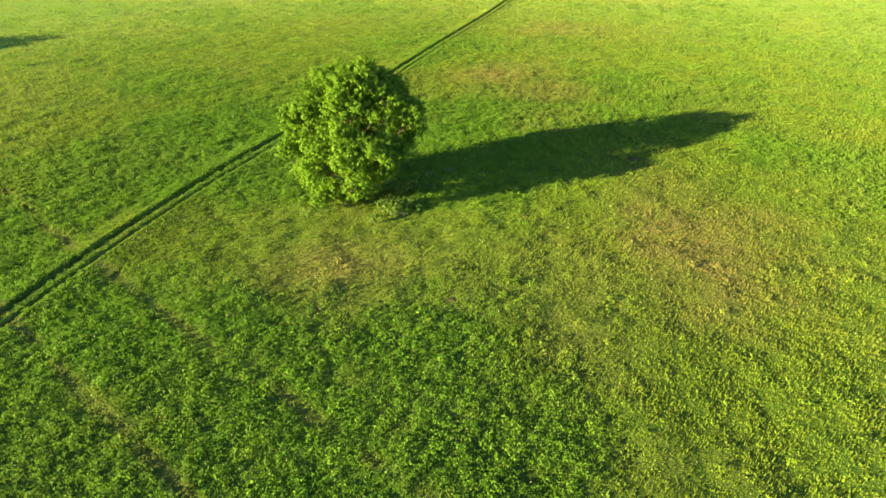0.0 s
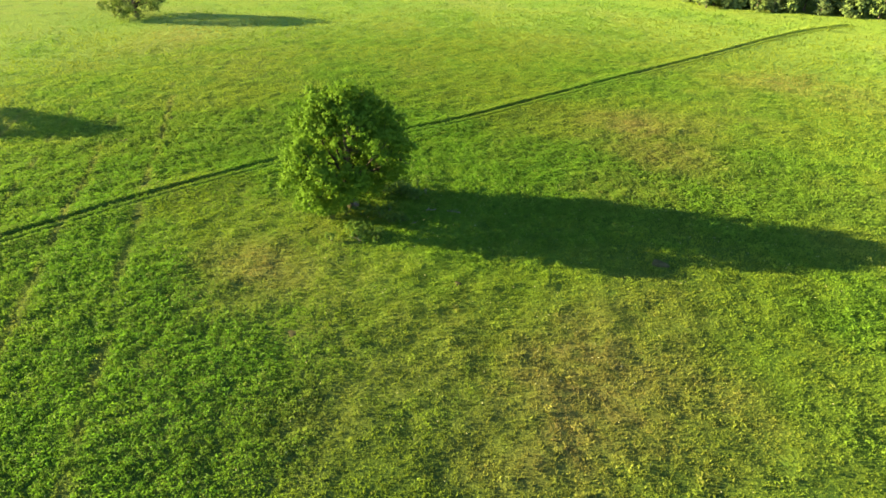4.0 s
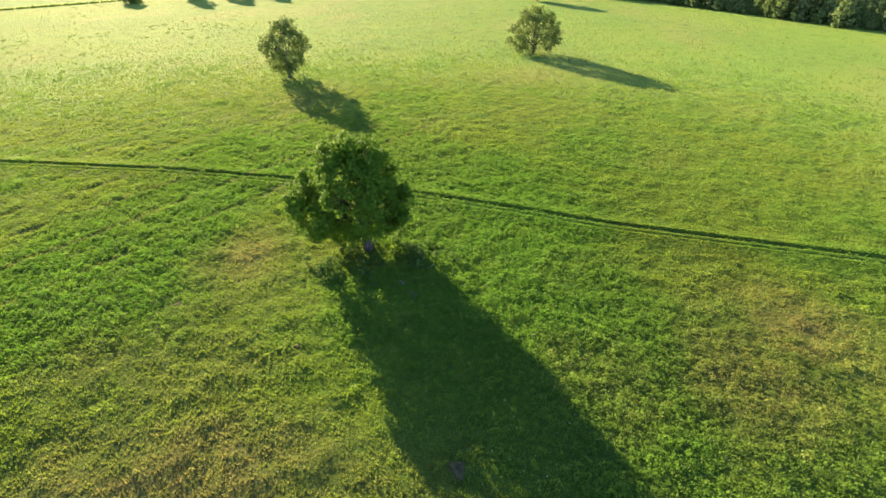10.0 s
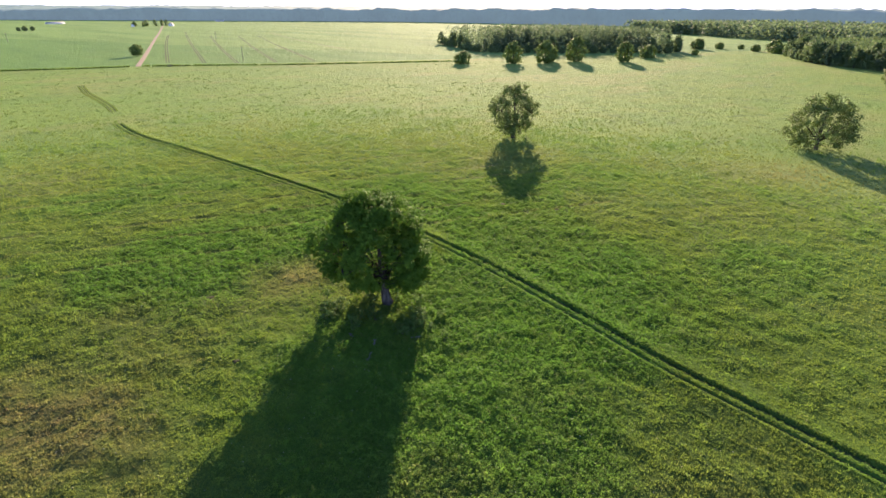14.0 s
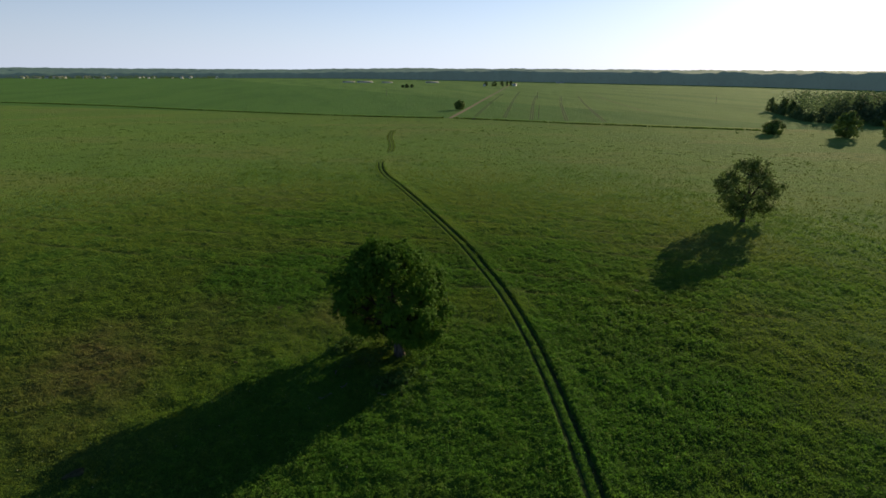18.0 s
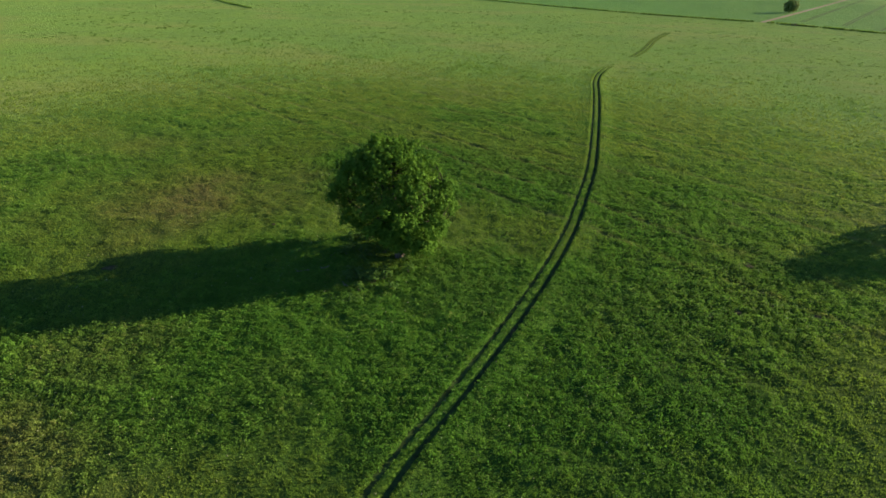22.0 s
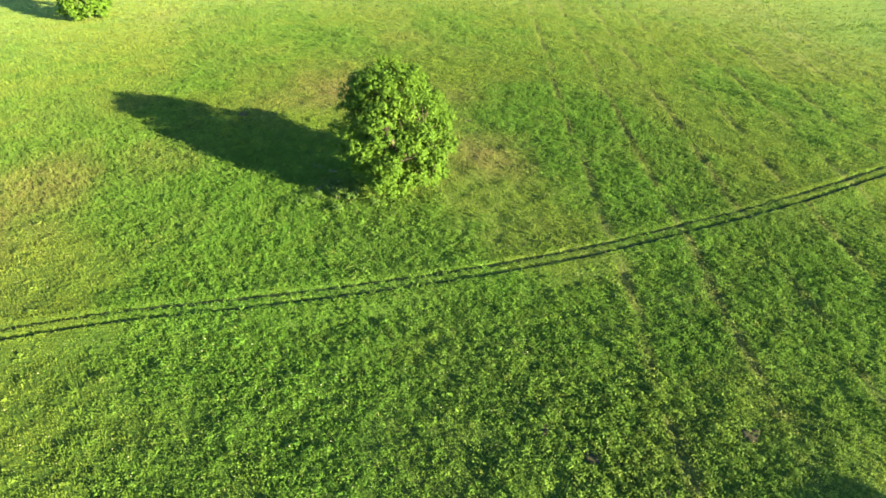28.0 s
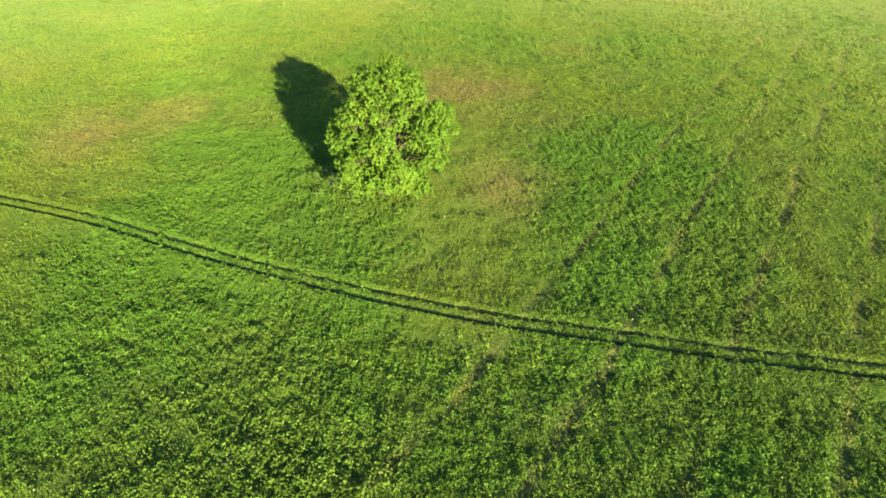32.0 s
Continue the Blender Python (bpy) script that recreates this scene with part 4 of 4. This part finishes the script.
def far_forest(name, points, depth, top, label, seed):
    """A solid wooded ridge: a leafy front and an uneven roof of treetops."""
    line = smooth_line(points, 9.0)
    nrm = normals_of(line)
    cross = np.concatenate([[0.0, 0.0, 1.0, 3.0], np.linspace(9, depth, 14)])
    xy = line[:, None, :] + nrm[:, None, :] * cross[None, :, None]
    xy = xy + nrm[:, None, :] * ((rough_at(np.arange(len(line)) * 9.0, np.zeros(len(line)), 40, seed, 4) - 0.5) * 26)[:, None, None]
    x, y = xy[..., 0], xy[..., 1]
    up = np.interp(x, [-1500, -560, 300, 1200], [1.75, 1.7, 1.0, 0.85]) * top * (0.74 + 0.34 * rough_at(x, y, 70, seed + 1, 3)) + (rough_at(x, y, 15, seed + 2, 2) - 0.5) * top * 0.34
    up *= np.array([-0.05, 0.45, 0.75, 0.92] + [1.0] * 14)[None]
    v = np.stack([x, y, rise(x, y) + up], -1).reshape(-1, 3)
    k = len(cross)
    i = (np.arange(len(line) - 1)[:, None] * k + np.arange(k - 1)[None]).ravel()
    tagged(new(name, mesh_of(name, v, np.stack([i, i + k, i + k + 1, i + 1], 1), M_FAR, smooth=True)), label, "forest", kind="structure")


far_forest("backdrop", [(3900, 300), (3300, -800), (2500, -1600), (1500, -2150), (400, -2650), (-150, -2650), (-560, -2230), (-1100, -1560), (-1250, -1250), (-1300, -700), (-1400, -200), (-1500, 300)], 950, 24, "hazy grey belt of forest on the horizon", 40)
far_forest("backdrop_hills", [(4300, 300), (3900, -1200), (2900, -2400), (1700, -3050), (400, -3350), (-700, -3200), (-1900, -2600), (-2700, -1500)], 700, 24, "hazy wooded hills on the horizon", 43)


# ---- sheds, houses and poles far off ----
def house(name, label, w, d, h, ridge, group=""):
    """A gabled house: walls, two roof slopes."""
    root = tagged(new(name), label, "house", group)
    v = [(-w, -d, -1), (w, -d, -1), (w, d, -1), (-w, d, -1), (-w, -d, h), (w, -d, h), (w, d, h), (-w, d, h)]
    part("wall", mesh_of("wall", v, [(0, 1, 5, 4), (1, 2, 6, 5), (2, 3, 7, 6), (3, 0, 4, 7)], M_WHITE), root)
    part("gable", mesh_of("gable", [(-w, -d, h), (-w, d, h), (-w, 0, ridge - 0.25), (w, -d, h), (w, d, h), (w, 0, ridge - 0.25)], [(0, 1, 2), (3, 5, 4)], M_WHITE), root)
    for s in (-1, 1):
        o = 0.5
        top, low = [(-w - o, 0, ridge), (w + o, 0, ridge)], [(w + o, s * (d + o), h - 0.3), (-w - o, s * (d + o), h - 0.3)]
        q = top + low
        q = q + [(x, y, z + 0.25) for x, y, z in q]
        part("roof_slope", mesh_of("roof_slope", q, [(0, 1, 2, 3), (7, 6, 5, 4), (0, 4, 5, 1), (1, 5, 6, 2), (2, 6, 7, 3), (3, 7, 4, 0)], M_ROOF), root)
    return root


cottage = house("village_house", "small white gabled house in the far village", 6, 4.5, 5.5, 9, "village houses")
stand(cottage, 1088, -2270, 20)
shed = house("farm_shed", "long pale farm shed beyond the fields", 24, 6, 3.2, 5, "farm sheds")
stand(shed, -110, -1755, 8)
vr = random.Random(5)
for k in range(22):
    u = k / 21
    copy = copy_thing(cottage, pose(0, 0, 0))
    stand(copy, 1080 - 560 * u + vr.uniform(-45, 45), -2280 - 270 * u + vr.uniform(-60, 60), vr.uniform(0, 180), vr.uniform(0.45, 1.0))
u = np.random.default_rng(8).random(190)
jit = np.random.default_rng(9).uniform(-1, 1, (2, 190))
canopy("village_trees", 1120 - 640 * u + 35 * jit[0], -2250 - 270 * u + 60 * jit[1], 6 + 6 * u[::-1], np.full(190, 5.5), 40, 1.3, M_WOOD, "trees among the houses of the far village", 12, 8.0)
for x, y, a, s in [(-60, -1775, 5, 0.8), (-180, -1735, 12, 0.7), (1010, -2310, 25, 1.5), (1065, -2285, 28, 1.2), (880, -2390, 15, 1.2), (-330, -1760, 10, 0.9), (-800, -1815, 30, 0.7)]:
    stand(copy_thing(shed, pose(0, 0, 0)), x, y, a, s)


def utility_pole(x, y):
    root = tagged(new("utility_pole"), "weathered wooden utility pole in the corn", "pole", "utility poles")
    v, f = tube([(0, 0, -0.5), (0, 0, 5), (0, 0, 10.5)], [0.19, 0.16, 0.12], 8, 1)
    part("post", mesh_of("post", v, f, M_POLE), root)
    v, f = tube([(-1.1, 0, 9.6), (0, 0, 9.6), (1.1, 0, 9.6)], [0.09, 0.09, 0.09], 6, 2)
    part("crossarm", mesh_of("crossarm", v, f, M_POLE), root)
    for s in (-0.9, 0.9):
        v, f = tube([(s, 0, 9.65), (s, 0, 9.8), (s, 0, 9.95)], [0.04, 0.09, 0.03], 6, 3)
        part("insulator", mesh_of("insulator", v, f, M_WHITE), root)
    stand(root, x, y, 40)


# a farmstead among trees where the road ends, and brush on the fields
for x, y, k, z in [(-445, -1365, 0, 0.9), (-430, -1380, 2, 1.0), (-462, -1372, 3, 0.8), (-418, -1360, 2, 0.7), (-478, -1390, 0, 0.9), (-405, -1382, 4, 1.1), (-170, -1213, 4, 0.9), (-182, -1216, 4, 0.8), (-160, -1210, 4, 0.7)]:
    stand(copy_thing(WOOD_KINDS[k], pose(0, 0, 0)), x, y, x * 7 % 360, z)
stand(copy_thing(cottage, pose(0, 0, 0)), -480, -1366, 30, 0.8)
stand(copy_thing(cottage, pose(0, 0, 0)), -400, -1376, 60, 0.6)
for x, y in [(-162, -367), (-281, -680), (-80, -792), (-477, -563)]:
    utility_pole(x, y)


# ---- small things near the oak ----
def weed(name, label, x, y, radius, height, n, seed):
    rng = np.random.default_rng(seed)
    k = 9
    cs = np.stack([rng.uniform(-0.6, 0.6, k) * radius, rng.uniform(-0.6, 0.6, k) * radius, rng.uniform(0.25, 0.75, k) * height], 1)
    v, f, tone = leaves(cs, np.full(k, radius * 0.42), n, 0.09, rng)
    v[:, 2] = np.maximum(v[:, 2], 0.0)
    root = tagged(new(name), label, "weeds", "weeds round the oak")
    part("foliage", mesh_of("foliage", v, f, M_WEED, tone), root)
    for i in range(4):
        w, g = tube([(cs[i][0] * 0.2, cs[i][1] * 0.2, -0.1), tuple(cs[i] * 0.6), tuple(cs[i])], [0.03, 0.02, 0.01], 5, i)
        part("stem", mesh_of("stem", w, g, M_BARK), root)
    stand(root, x, y, rng.uniform(0, 360))


M_WEED = leaf_material("weed_leaves", (0.050, 0.115, 0.022), (0.095, 0.17, 0.032), 0.3, (0.11, 0.18, 0.035), 0.06, True)
wr = random.Random(9)
for k in range(46):
    if k < 18:
        x, y = wr.gauss(1.0, 1.6), wr.gauss(6.6, 1.5)
    elif k < 30:
        x, y = wr.gauss(5.8, 1.3), wr.gauss(-3.0, 1.6)
    else:
        a, r = radians(SUN_TO + wr.gauss(0, 65)), wr.uniform(1.4, 8.0)
        x, y = r * math.cos(a), r * math.sin(a)
    weed("tall_weeds", "clump of tall grey-green weeds under the oak", x, y, wr.uniform(0.6, 1.2), wr.uniform(0.7, 1.4), 300, 100 + k)


def added_branch(x, y, length, turn, seed):
    """A dead branch on the ground, with a few side twigs."""
    rng = np.random.default_rng(seed)
    root = tagged(new("added_branch"), "grey dead branch added for a pale streak in the grass under the oak", "branch", "fallen branches")
    u = np.linspace(-0.5, 0.5, 6)
    mid = np.stack([u * length, rng.normal(0, 0.06, 6) * length, 0.10 + 0.10 * rng.random(6)], 1)
    v, f = tube(mid, [0.07, 0.065, 0.055, 0.045, 0.035, 0.02], 7, seed)
    part("stick", mesh_of("stick", v, f, M_DEAD, smooth=True), root)
    for k in (1, 2, 3, 4):
        side = rng.choice([-1, 1])
        tip = mid[k] + np.array([0.25 * length * rng.uniform(0.5, 1), side * 0.22 * length * rng.uniform(0.5, 1), rng.uniform(0.0, 0.25)])
        v, f = tube([mid[k], (mid[k] + tip) / 2 + rng.normal(0, 0.03, 3), tip], [0.035, 0.028, 0.012], 5, seed + k)
        part("twig", mesh_of("twig", v, f, M_DEAD), root)
    stand(root, x, y, turn)


M_DEAD = plain_material("dead_wood", (0.11, 0.10, 0.08), (0.20, 0.18, 0.15), 2.0, 0.9, 0.02, (1, 1, 0.3))
# sticks added where pale streaks lie in the grass under the oak
for k, (x, y, length, turn) in enumerate([(9.2, 8.2, 1.7, 35), (7.0, 6.4, 1.2, 60), (6.6, -4.4, 1.8, 10), (2.6, 8.9, 1.3, 150), (8.0, 3.0, 1.0, 80)]):
    added_branch(x, y, length, turn, 300 + 7 * k)


def earth_patch(name, label, x, y, a, b, h, turn, seed):
    """A low heap or scrape of bare earth with an uneven edge."""
    rng = np.random.default_rng(seed)
    rings, sides = 6, 28
    v, f = [(0, 0, h)], []
    edge = 1 + 0.22 * np.sin(np.arange(sides) * 6.283 / sides * 3 + seed) + rng.uniform(-0.12, 0.12, sides)
    for i in range(1, rings + 1):
        for j in range(sides):
            t, u = 6.283 * j / sides, i / rings
            v.append((a * u * edge[j] * math.cos(t), b * u * edge[j] * math.sin(t), h * (1 - u * u) * rng.uniform(0.8, 1.2) - 0.06 * (u == 1)))
    me = bpy.data.meshes.new(name)
    f = [(0, 1 + j, 1 + (j + 1) % sides) for j in range(sides)]
    f += [(1 + (i - 1) * sides + j, 1 + i * sides + j, 1 + i * sides + (j + 1) % sides, 1 + (i - 1) * sides + (j + 1) % sides) for i in range(1, rings) for j in range(sides)]
    me.from_pydata(v, [], f)
    me.polygons.foreach_set("use_smooth", np.ones(len(f), bool))
    me.materials.append(M_EARTH)
    ob = tagged(new(name, me), label, "earth")
    ob.matrix_basis = pose(x, y, float(rise(x, y) + swell(np.array(float(x)), np.array(float(y)))) + 0.03, 0, 0, turn)


earth_patch("molehill", "low heap of bare brown earth in the meadow", 32, 17.1, 0.9, 0.65, 0.22, 30, 2)
for k, (x, y, r) in enumerate(BARE[2:]):
    earth_patch("dug_turf", "dark patch of dug-up turf in the meadow", x, y, r * 1.05, r * 0.8, 0.05, 40 * k, 20 + k)
earth_patch("mud_scrape", "bare grey-brown mud scrape in the wheel rut", -19.1, 9.8, 0.55, 1.3, 0.06, 12, 4)


def brush_standin(x, y, seed):
    """A low heap of cut, dried branches."""
    rng = np.random.default_rng(seed)
    root = tagged(new("brush_standin"), "low dark object at the field's edge, built as brushwood", "brushwood")
    for i in range(26):
        a, b = rng.uniform(-2.2, 2.2, 2), rng.uniform(0, 3.14)
        p = np.array([a[0], a[1] * 0.5, rng.uniform(0.1, 1.1 - 0.35 * abs(a[0]))])
        d = np.array([math.cos(b), math.sin(b) * 0.6, rng.uniform(-0.2, 0.35)]) * rng.uniform(0.6, 1.3)
        v, f = tube([p - d, p + rng.normal(0, 0.08, 3), p + d], [0.09, 0.07, 0.03], 5, i)
        part("branch", mesh_of("branch", v, f, M_BARK), root)
    cs = np.stack([rng.uniform(-1.9, 1.9, 12), rng.uniform(-0.8, 0.8, 12), rng.uniform(0.2, 0.9, 12)], 1)
    v, f, tone = leaves(cs, np.full(12, 0.6), 700, 0.14, rng)
    v[:, 2] = np.maximum(v[:, 2], 0)
    part("twigs", mesh_of("twigs", v, f, M_PINE), root)
    stand(root, x, y, 25)


# brushwood stands in for a dark unidentified object beside the farm road
brush_standin(-105, -359.5, 3)
